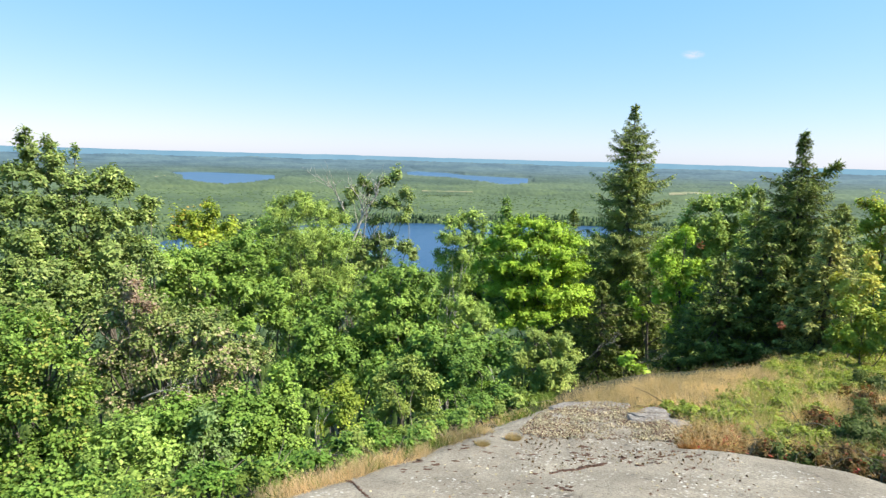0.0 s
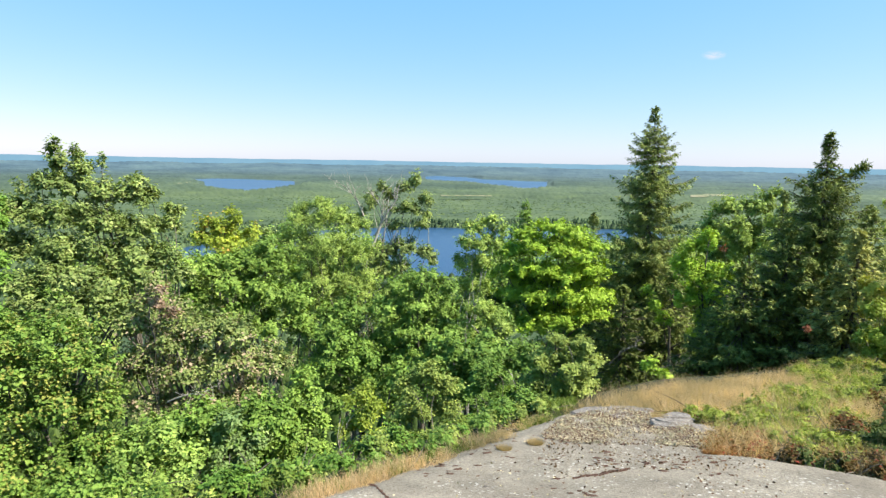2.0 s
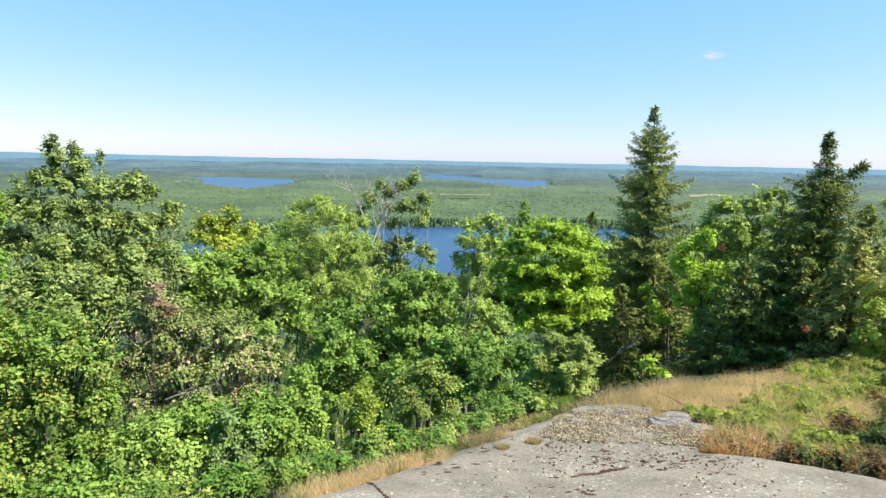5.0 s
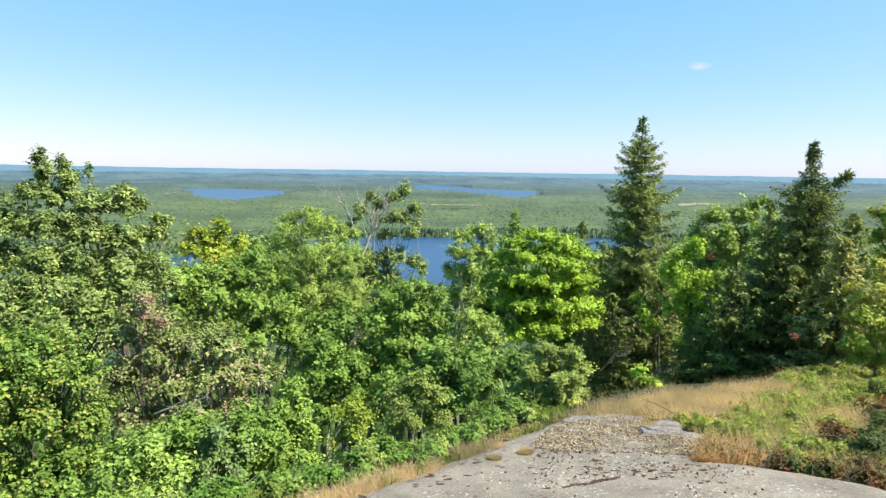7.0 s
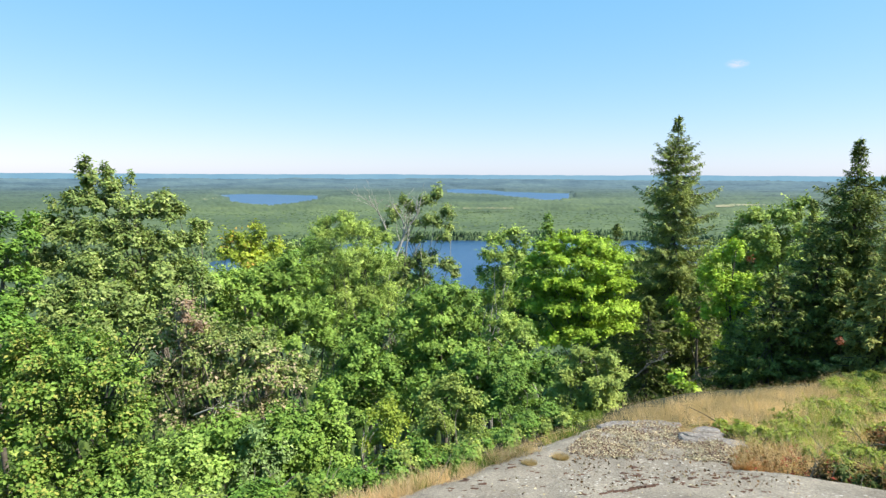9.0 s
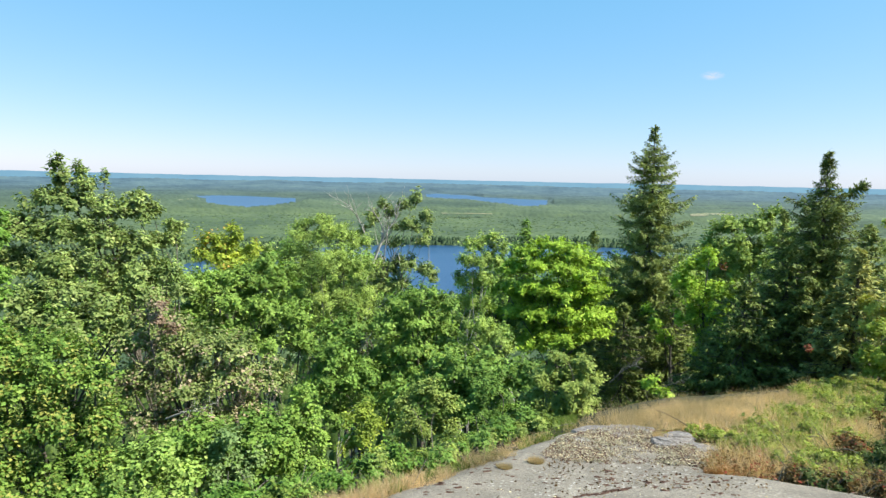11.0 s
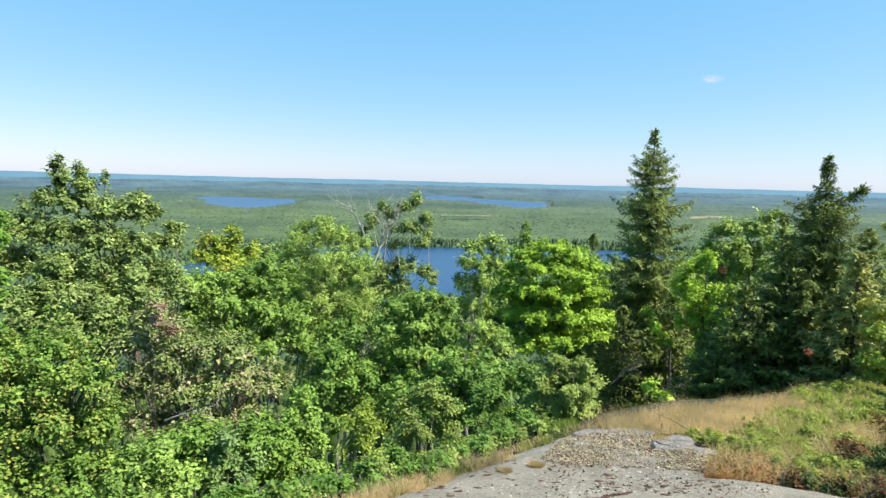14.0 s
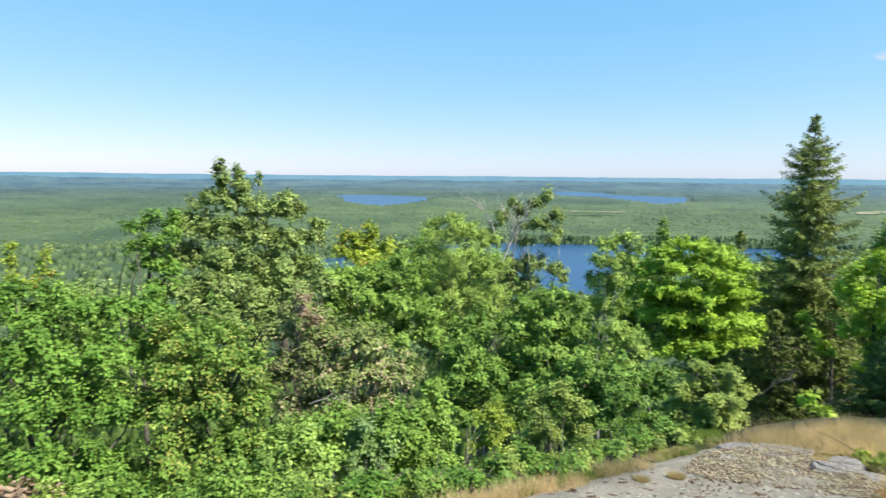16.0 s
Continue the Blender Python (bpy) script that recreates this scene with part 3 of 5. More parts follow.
    if leader:
        out_x, lift, tuft, down = leader
        root = stem_at(high - down)
        path = root + np.linspace(0, 1, 8)[:, None] * [out_x, -0.1, 0] + np.linspace(0, 1, 8)[:, None] ** 2 * [0, 0, lift]
        woods.append(tube(path, np.linspace(0.02, 0.006, 8), 3))
        for i in range(130):
            u = rng.uniform(0.1, 1) ** 0.6
            p = root + [out_x * u, -0.1 * u, lift * u * u]
            tw = unit(np.array([0.6 * np.sign(out_x), 0, 0.25]) + rng.normal(0, 0.6, 3))
            tl = tuft * (0.4 + 0.6 * u) * rng.uniform(0.5, 1.1)
            at.append(p + tw * tl * rng.random((9, 1)))
            ahead.append(tw + rng.normal(0, 0.35, (9, 3)))
    at, ahead = np.concatenate(at), np.concatenate(ahead)
    n = len(at)
    up = unit(np.array([0, 0, 1.0]) + rng.normal(0, 0.45, (n, 3)))
    v, f = blade_arrays(at, ahead, up, needle * rng.uniform(0.6, 1.3, n), (0.34 if fine > 0.8 else 0.45) * needle * rng.uniform(0.6, 1.4, n))
    tagged(part("needles", mesh_of("needles", v, f, mat, False), top), kind="stuff")
    wv, wf = join(woods)
    tagged(part("branchwork", mesh_of("branchwork", wv, wf, BARK), top), kind="stuff")
    return tagged(top, label, "conifer tree")


def tree(name, label, az, d, lobes, mat, bark, seed, leaf=0.06, category="tree", **more):
    return leafy_tree(name, label, category, az, d, lobes, mat, bark, seed, leaf=leaf, **more)


# broadleaved trees and shrubs
tree("oak_tree", "tall oak with dull green leaves paling at the tips", -30.9, 13, [(-33.3, 0.3, 0.2, 0.1, 0.18), (-32.9, -0.8, 0.3, 0.15, 0.2), (-31.7, 0, 0.2, 0.08, 0.16), (-31.2, -1.2, 0.3, 0.17, 0.22), (-29.9, -0.8, 0.3, 0.06, 0.16), (-34.1, -2.5, 0.3, 0.29, 0.24), (-32.1, -2.7, 0.4, 0.36, 0.29), (-30.1, -3.3, 0.5, 0.27, 0.25), (-27.4, -2.1, 0.3, 0.14, 0.16), (-27.6, -3.6, 0.4, 0.29, 0.27), (-26.4, -3.5, 0.3, 0.12, 0.21), (-24.6, -4.8, 0.2, 0.2, 0.13), (-25.7, -6, 0.3, 0.32, 0.21), (-35.8, -4.9, 0.2, 0.39, 0.29), (-33, -5.2, 0.5, 0.45, 0.33), (-30.2, -5.9, 0.6, 0.42, 0.31), (-27.7, -6.5, 0.6, 0.37, 0.3), (-36.4, -7.5, 0.2, 0.41, 0.29), (-32.7, -8.3, 0.8, 0.56, 0.37), (-28.3, -8.8, 0.7, 0.54, 0.36)], OAK, BARK, 1, 0.053, dense=1.5, trunk=0.055)
tree("oak_tree", "broad low oak with dull green leaves under the tall one", -30.9, 12.2, [(-36, -10.2, 0.1, 0.39, 0.26), (-33.2, -10.1, 0.3, 0.45, 0.26), (-30.3, -10.7, 0.4, 0.46, 0.28), (-27.5, -10.6, 0.3, 0.37, 0.27), (-35.2, -12.4, 0.4, 0.43, 0.28), (-31.9, -12.9, 0.7, 0.49, 0.3), (-28.9, -13.4, 0.7, 0.41, 0.28), (-25.5, -8.9, 0.1, 0.28, 0.2), (-24.7, -10.4, 0.1, 0.26, 0.25)], OAK, BARK, 51, 0.053)
tree("maple_tree", "green maple leaning out beside the tall oak", -38.5, 12.4, [(-40, -4.8, 0.1, 0.16, 0.13), (-38.8, -4.3, 0.1, 0.14, 0.15), (-40.5, -6.2, 0.1, 0.11, 0.09), (-38.8, -6.3, 0.2, 0.26, 0.19), (-37.2, -5.1, 0.1, 0.21, 0.23), (-37, -3.9, 0, 0.08, 0.13), (-39.3, -7.9, 0.2, 0.23, 0.12), (-37.8, -8.3, 0.2, 0.28, 0.23), (-38.1, -10.3, 0.3, 0.38, 0.21)], LUSH, BARK, 22, 0.055)
tree("maple_tree", "fresh green maple with a few golden leaves", -46.3, 10, [(-48.7, -9.8, 0.2, 0.22, 0.18), (-46.7, -10, 0.2, 0.15, 0.19), (-47.6, -11.9, 0.3, 0.35, 0.25), (-44.7, -11.6, 0.3, 0.31, 0.18), (-41.8, -11.7, 0.2, 0.3, 0.18), (-39.2, -12.2, 0.1, 0.29, 0.19), (-48.3, -14.8, 0.4, 0.42, 0.34), (-44.5, -15.2, 0.4, 0.45, 0.35), (-40.5, -15.3, 0.2, 0.43, 0.36), (-47.8, -18.8, 0.6, 0.44, 0.37), (-43.5, -19.4, 0.5, 0.49, 0.39), (-51.7, -12.3, 0.1, 0.32, 0.36), (-52, -16.4, 0.1, 0.32, 0.36), (-48.5, -22.8, 0.8, 0.43, 0.37), (-44.2, -24, 0.8, 0.45, 0.39), (-52.3, -21.2, 0.2, 0.32, 0.37)], LUSH, BARK, 3, 0.051)
tree("maple_tree", "broad green maple with yellowing leaves below the rock", -35.6, 9.5, [(-37.6, -14.2, 0.1, 0.33, 0.25), (-34.3, -14.7, 0.1, 0.43, 0.27), (-37.3, -17.3, 0.2, 0.45, 0.32), (-32.5, -17.1, 0.2, 0.4, 0.3), (-39.2, -20.1, 0.2, 0.36, 0.34), (-35, -20.4, 0.3, 0.46, 0.34), (-31.6, -21.1, 0.2, 0.37, 0.34), (-38, -23.5, 0.4, 0.44, 0.36), (-33.7, -24.5, 0.4, 0.47, 0.37), (-40.4, -25.7, 0.2, 0.43, 0.34), (-35.8, -26.9, 0.5, 0.53, 0.34), (-30.7, -24.5, 0.1, 0.33, 0.33)], GOLDTIP, BARK, 2, 0.049)
tree("oak_tree", "oak with browning leaf tips and bare grey twigs", -23.3, 11, [(-26.6, -12.3, 0.1, 0.2, 0.23), (-27.9, -14.4, 0.1, 0.33, 0.29), (-24.8, -13.6, 0.2, 0.18, 0.27), (-25.3, -16.2, 0.3, 0.41, 0.29), (-22.6, -15.3, 0.3, 0.42, 0.25), (-20.1, -15.9, 0.3, 0.39, 0.27), (-28, -18, 0.1, 0.39, 0.29), (-24.6, -18.9, 0.4, 0.47, 0.29), (-20.8, -18.4, 0.4, 0.48, 0.29), (-17.3, -18.7, 0.1, 0.44, 0.28), (-27, -21.2, 0.3, 0.43, 0.27), (-22.7, -21.8, 0.6, 0.43, 0.27), (-18.9, -21.3, 0.4, 0.37, 0.23)], RUST, BARK, 4, 0.051)
tree("maple_tree", "green maple standing behind the browning oak", -18.7, 13.6, [(-17, -8.5, 0.2, 0.35, 0.26), (-19.4, -9.5, 0.2, 0.42, 0.25), (-22.5, -10.1, 0.2, 0.45, 0.28), (-16.1, -10, 0.2, 0.43, 0.33), (-20.5, -11.6, 0.4, 0.59, 0.33), (-17.3, -12.4, 0.4, 0.57, 0.38), (-14.6, -13.2, 0.3, 0.36, 0.36), (-13.7, -15.9, 0.2, 0.28, 0.37), (-23.4, -12.5, 0.2, 0.42, 0.31), (-20.5, -14.1, 0.5, 0.55, 0.33), (-16.7, -15.3, 0.6, 0.5, 0.33)], FRESH, BARK, 5, 0.053)
tree("maple_tree", "maple with a crown turning yellow and orange", -20.1, 16, [(-21.8, -6, 0.1, 0.2, 0.24), (-20.8, -6.6, 0.1, 0.29, 0.27), (-19.5, -6, 0.1, 0.16, 0.3), (-20.1, -4.9, 0, 0.09, 0.16), (-18.2, -6.8, 0.1, 0.18, 0.23), (-22.4, -7.2, 0.1, 0.23, 0.21), (-20.5, -7.9, 0.2, 0.59, 0.27)], YELLOWING, BARK, 9, 0.066)
tree("willow_tree", "fine-leaved willow with several slender stems", -11.3, 16, [(-12.2, -4.3, 0.1, 0.36, 0.21), (-13.6, -5.6, 0.1, 0.48, 0.3), (-10.8, -5.7, 0.2, 0.56, 0.36), (-8.5, -6.3, 0.1, 0.3, 0.27), (-14.6, -7.8, 0.1, 0.39, 0.39), (-11.9, -8.3, 0.3, 0.71, 0.45), (-9.1, -8.9, 0.2, 0.56, 0.45), (-14, -10.5, 0.2, 0.45, 0.45), (-11.3, -11.5, 0.4, 0.65, 0.45), (-8.5, -12.1, 0.2, 0.57, 0.46), (-12.9, -13.7, 0.5, 0.47, 0.46), (-9.6, -14.8, 0.5, 0.62, 0.46)], WILLOW, BARK, 10, 0.048, broad=0.42, droop=0.5, stems=4, trunk=0.035)
tree("poplar_tree", "half-bare poplar with grey limbs and leaf tufts", -6.2, 19, [(-3.3, -2.3, 0, 0.21, 0.28), (-4.3, -2.8, 0, 0.26, 0.21), (-2.3, -3.9, 0, 0.21, 0.31), (-5.6, -3.3, 0, 0.23, 0.23), (-6.4, -2.8, 0, 0.16, 0.18), (-3.9, -4.6, 0.1, 0.33, 0.19), (-2.1, -5.1, 0, 0.14, 0.16), (-5.2, -4.7, 0.1, 0.21, 0.14), (-7.2, -4.2, 0, 0.16, 0.14), (-2.6, -6.1, 0.1, 0.21, 0.18), (-4.9, -6.3, 0.1, 0.24, 0.14), (-6.5, -8.3, 0.1, 0.35, 0.23), (-4.3, -8.2, 0.1, 0.42, 0.25), (-2.3, -8.9, 0.1, 0.35, 0.23), (-1.4, -9.6, 0.1, 0.17, 0.14), (-6.7, -9.2, 0.1, 0.32, 0.22), (-5.4, -8.8, 0.1, 0.28, 0.2), (-4.6, -10.1, 0.1, 0.39, 0.22), (-7.3, -10.4, 0.1, 0.42, 0.25), (-6, -10.5, 0.1, 0.35, 0.22), (-7.3, -3.7, 0, 0.24, 0.21), (-8.2, -5.1, 0, 0.17, 0.16), (-3.5, -4.7, 0, 0.18, 0.21)], OAK, PALE, 11, 0.058, trunk=0.06, stems=2, fork=0.8, dense=1.4)
tree("maple_tree", "fresh green maple with layered boughs", -3.3, 14, [(-2.4, -11.1, 0.1, 0.41, 0.18), (-4.5, -12, 0.1, 0.36, 0.21), (-0.5, -12, 0.1, 0.35, 0.21), (-3.1, -13.5, 0.2, 0.59, 0.24), (-0.5, -14.4, 0.1, 0.43, 0.27), (-5.9, -14.1, 0.2, 0.44, 0.27), (-3.6, -16, 0.3, 0.61, 0.29), (-0.6, -16.8, 0.2, 0.43, 0.29), (-6.3, -17.3, 0.2, 0.5, 0.3), (-4, -18.9, 0.5, 0.56, 0.29)], FRESH, BARK, 12, 0.055)
tree("birch_sapling", "slender birches with pale stems and small leaves", 2.9, 14.6, [(3.8, -5.6, 0.1, 0.23, 0.14), (2.5, -6.3, 0.1, 0.25, 0.19), (4.6, -6.6, 0.1, 0.2, 0.2), (1.8, -7.9, 0.2, 0.28, 0.23), (3.6, -7.8, 0.2, 0.35, 0.22), (1.2, -9.6, 0.2, 0.23, 0.22), (3.1, -9.8, 0.3, 0.35, 0.29), (1.9, -11.9, 0.3, 0.23, 0.29), (3.7, -12.3, 0.4, 0.2, 0.26)], WILLOW, PALE, 14, 0.048, broad=0.6, stems=3, trunk=0.022)
tree("birch_sapling", "low grey-leaved birch clump beside the maple", 3.7, 13, [(3.2, -14.1, 0.1, 0.27, 0.22), (2.2, -15.7, 0.1, 0.3, 0.24), (4.7, -15, 0.1, 0.27, 0.29), (3.5, -16.9, 0.3, 0.34, 0.27), (5.5, -16.4, 0.2, 0.18, 0.24)], WILLOW, PALE, 52, 0.046, broad=0.6, stems=3, trunk=0.018)
tree("poplar_tree", "small narrow poplar top rising behind the maple", 7.4, 25, [(7.2, -4.2, 0, 0.14, 0.24), (7.2, -5.2, 0.1, 0.23, 0.31), (6.9, -6.3, 0.1, 0.25, 0.24), (7.8, -6.1, 0.1, 0.16, 0.24), (7.4, -7.2, 0.1, 0.29, 0.35)], GREEN, BARK, 15, 0.070)
tree("maple_tree", "bright yellow-green maple with a rounded crown", 10.0, 18.5, [(9.8, -6.1, 0.4, 0.55, 0.17), (7.7, -6.9, 0.4, 0.42, 0.21), (11.8, -6.7, 0.4, 0.45, 0.2), (6.4, -8.4, 0.4, 0.43, 0.21), (13.4, -7.6, 0.3, 0.39, 0.2), (9.5, -8.1, 0.7, 0.61, 0.22), (11.6, -8.6, 0.7, 0.59, 0.22), (5.5, -10.2, 0.3, 0.44, 0.2), (8, -10.2, 0.8, 0.56, 0.22), (10.7, -10.5, 1, 0.59, 0.22), (13.5, -9.9, 0.5, 0.52, 0.22), (6.2, -12.4, 0.6, 0.49, 0.21), (9, -12.5, 1.2, 0.6, 0.22), (11.9, -12.6, 1.1, 0.58, 0.21), (14.3, -12.2, 0.4, 0.44, 0.2), (6.3, -14.8, 0.7, 0.34, 0.18), (8.3, -15.3, 1.4, 0.46, 0.19), (11, -14.8, 1.5, 0.57, 0.2), (13.8, -14, 0.8, 0.49, 0.19), (9.9, -8, -0.3, 0.85, 0.37), (8.7, -10.9, -0.3, 0.87, 0.41), (12.4, -10.8, -0.3, 0.71, 0.4), (10, -13.8, -0.3, 0.86, 0.37), (13.2, -12.9, -0.3, 0.59, 0.33)], BRIGHT, BARK, 16, 0.062, dense=1.6, layered=0.55)
tree("maple_sapling", "bright green young maple between the conifers", 23.1, 18.8, [(22.3, -7.3, 0.1, 0.33, 0.26), (21.6, -8.8, 0.1, 0.36, 0.32), (23.4, -6.5, 0.1, 0.21, 0.31), (22.9, -9.7, 0.3, 0.55, 0.42), (22.2, -11.8, 0.3, 0.46, 0.36), (24.3, -11.2, 0.3, 0.44, 0.35), (24.8, -9.2, 0.2, 0.28, 0.35), (23.7, -13.5, 0.5, 0.35, 0.25)], BRIGHT, BARK, 17, 0.062)
tree("maple_sapling", "sunlit yellow-green boughs before the dark spruce", 21.1, 19, [(18.6, -11.6, 0, 0.16, 0.19), (19.4, -12.7, 0.1, 0.21, 0.21), (20.1, -13.7, 0.1, 0.19, 0.21), (22.9, -14.7, 0.2, 0.28, 0.14), (23.8, -15.3, 0.1, 0.16, 0.1)], BRIGHT, BARK, 18, 0.066, category="sapling")
tree("aspen_tree", "soft green aspens behind the spruces", 26.0, 26, [(24.5, -3.9, 0.4, 0.52, 0.4), (25.9, -3.6, 0.4, 0.36, 0.39), (23.3, -5.3, 0.3, 0.35, 0.38), (25.3, -5.6, 0.6, 0.75, 0.52), (27.3, -3.5, 0.3, 0.43, 0.56), (28.2, -2.3, 0.1, 0.15, 0.43), (28.4, -5, 0.3, 0.61, 0.73), (26.8, -7, 0.9, 0.85, 0.73), (24.8, -7.7, 0.8, 0.68, 0.57)], WILLOW, BARK, 19, 0.075)
tree("birch_tree", "birch with leaves turning yellow beside the fir", 37.7, 22, [(36.4, -3, 0.1, 0.3, 0.3), (37.4, -4.1, 0.2, 0.42, 0.49), (36.2, -4.8, 0.1, 0.25, 0.34), (37, -6.4, 0.3, 0.43, 0.4), (37.8, -8.5, 0.4, 0.5, 0.56), (38.7, -5.8, 0.2, 0.49, 0.72), (36.8, -9.6, 0.3, 0.36, 0.51), (39.4, -10.9, 0.3, 0.51, 0.72), (37.6, -11.6, 0.5, 0.45, 0.54)], YELLOWING, BARK, 20, 0.070)
tree("birch_sapling", "young birch speckled with yellow leaves beside the fir", 36.2, 14.6, [(35.1, -9.4, 0.1, 0.14, 0.23), (35, -11.2, 0.1, 0.14, 0.25), (35.8, -12.9, 0.2, 0.13, 0.18), (36.1, -10.3, 0.1, 0.11, 0.31), (36.9, -11.9, 0.2, 0.17, 0.33), (37.1, -9.3, 0.1, 0.17, 0.33), (36.7, -7.2, 0, 0.14, 0.22)], SPECKLED, BARK, 58, 0.05, stems=3, trunk=0.018)
tree("willow_shrub", "yellow-green willow shrub on the heath", 36.9, 13.6, [(35.8, -11, 0, 0.14, 0.26), (35.4, -12.9, 0.1, 0.18, 0.2), (36.5, -12.8, 0.1, 0.17, 0.21), (37.6, -12.3, 0.1, 0.18, 0.3), (38.9, -12.2, 0.1, 0.21, 0.35), (37.3, -13.9, 0.2, 0.22, 0.17), (35.9, -14.1, 0.1, 0.18, 0.13), (36.2, -14.1, 0, 0.12, 0.13), (36.8, -14.3, 0, 0.12, 0.13), (37.3, -13.9, 0, 0.1, 0.15), (38.1, -14, 0, 0.15, 0.15)], SAPLING, BARK, 21, 0.048, category="shrub", stems=4, trunk=0.012)
tree("bog_myrtle_shrub", "rounded grey-green shrub at the edge of the dry grass", 11.4, 8.8, [(11.3, -16.7, 0.1, 0.26, 0.1), (13.3, -16.8, 0.1, 0.16, 0.1), (9.4, -18.1, 0.1, 0.22, 0.13), (13.9, -18.3, 0.1, 0.18, 0.15), (11.6, -18.7, 0.2, 0.34, 0.18), (8.9, -20.2, 0.1, 0.2, 0.15), (12, -20.7, 0.2, 0.34, 0.15), (9.9, -21.9, 0.2, 0.26, 0.12), (13.7, -20.1, 0.1, 0.16, 0.13)], BOGMYRTLE, BARK, 41, 0.029, dense=1.5, category="shrub", stems=4, trunk=0.018)
tree("bog_myrtle_shrub", "leafy grey-green shrub below the rock edge", -1.8, 7.6, [(-1.9, -20.3, 0.1, 0.18, 0.11), (-3.6, -21.6, 0.1, 0.16, 0.15), (-0.4, -21.6, 0.1, 0.19, 0.15), (-1.9, -23.6, 0.1, 0.28, 0.17), (-4, -24.2, 0.1, 0.15, 0.16), (0.5, -24.1, 0.1, 0.16, 0.16), (-2.8, -26.1, 0.2, 0.2, 0.13), (-0.6, -26.1, 0.2, 0.21, 0.12)], BOGMYRTLE, BARK, 42, 0.031, dense=1.4, category="shrub", stems=4, trunk=0.018)
tree("birch_sapling", "little birch with yellowing leaves by the rock", -8.2, 6.6, [(-7.9, -21.5, 0, 0.08, 0.07), (-9, -22.5, 0.1, 0.11, 0.1), (-7.1, -22.9, 0.1, 0.1, 0.1), (-8.3, -24.5, 0.1, 0.2, 0.15), (-9.9, -24.8, 0.1, 0.07, 0.09), (-6.5, -25.4, 0.1, 0.08, 0.1), (-8.7, -26.6, 0.1, 0.14, 0.11), (-7.1, -27.1, 0.1, 0.1, 0.09), (-9, -28, 0.1, 0.06, 0.07)], SAPLING, PALE, 43, 0.033, category="sapling", stems=1, trunk=0.01)
tree("maple_sapling", "young bright green maple beside the rock", -14.5, 10, [(-13.6, -20, 0.1, 0.2, 0.15), (-13.9, -21.8, 0.1, 0.29, 0.2), (-15.3, -23.6, 0.1, 0.32, 0.22), (-12.9, -24.1, 0.1, 0.26, 0.21), (-14.5, -26, 0.2, 0.38, 0.24), (-16.6, -26.9, 0.1, 0.29, 0.22), (-12.9, -26.7, 0.1, 0.26, 0.24), (-15.5, -28.8, 0.2, 0.38, 0.24)], FRESH, BARK, 8, 0.055, category="sapling", trunk=0.04)
tree("dogwood_shrub", "grey-green shrub at the foot of the slope", -20.7, 9, [(-20.3, -23.3, 0.1, 0.21, 0.15), (-21.8, -25.1, 0.1, 0.21, 0.2), (-19.3, -25.1, 0.1, 0.25, 0.2), (-20.2, -27.3, 0.2, 0.32, 0.24), (-22.3, -27.8, 0.1, 0.21, 0.2)], GREY, BARK, 6, 0.048, category="shrub", stems=3, trunk=0.03)
tree("hazel_shrub", "light green leafy shrub low on the slope", -27.5, 8.6, [(-26.7, -24.1, 0.1, 0.32, 0.22), (-29, -24.9, 0.1, 0.24, 0.22), (-24.4, -26, 0.1, 0.26, 0.23), (-26.9, -27.5, 0.3, 0.38, 0.23), (-30.6, -27.1, 0.1, 0.3, 0.2)], PALEGREEN, BARK, 7, 0.053, category="shrub", stems=4, trunk=0.03)
tree("blueberry_shrub", "low green shrub behind the rock edge", 4.7, 8, [(4.3, -20.1, 0.1, 0.28, 0.15), (2.6, -21.9, 0.1, 0.28, 0.18), (6.1, -22, 0.1, 0.25, 0.16), (4.4, -23.8, 0.2, 0.29, 0.15), (7.3, -23.7, 0.1, 0.17, 0.11)], GREEN, BARK, 44, 0.032, dense=1.4, category="shrub", stems=4, trunk=0.018)
tree("ash_tree", "dark green young ash in the shade of the slope", -9.5, 14, [(-10.2, -15.5, 0, 0.55, 0.6), (-8.5, -19.5, 0, 0.7, 0.6), (-11.5, -19.5, 0, 0.5, 0.6)], GREEN, BARK, 13, 0.070)
tree("maple_sapling", "golden-tipped maple shoots above the green crowns", -48, 10.6, [(-48.7, -5.7, 0, 0.03, 0.11), (-48.7, -7, 0, 0.07, 0.13), (-46.5, -6.6, 0, 0.06, 0.12), (-46.7, -8, 0, 0.08, 0.13), (-48.6, -8.4, 0, 0.09, 0.11), (-47.4, -9, 0, 0.09, 0.1)], YELLOWING, BARK, 23, 0.048, category="sapling", trunk=0.025)

tree("alder_shrub", "shaded green alders in the hollow behind the birch", -8.1, 12, [(-10.7, -17, 0, 0.4, 0.3), (-11.8, -19.5, 0.1, 0.4, 0.31), (-8.6, -19.1, 0.1, 0.38, 0.31), (-10.7, -22, 0.2, 0.42, 0.31), (-8, -21.6, 0.1, 0.34, 0.27)], GREEN, BARK, 53, 0.055, category="shrub", stems=4, trunk=0.014)
tree("hazel_shrub", "dull green hazels crowding the foot of the slope", -15.8, 11, [(-29.7, -24.1, 0.1, 0.45, 0.32), (-26, -24.9, 0.2, 0.46, 0.32), (-22.2, -25.2, 0.3, 0.43, 0.33), (-17.3, -24.2, 0, 0.41, 0.31), (-17.3, -26.3, 0.1, 0.49, 0.31)], LUSH, BARK, 54, 0.055, category="shrub", stems=4, trunk=0.014)
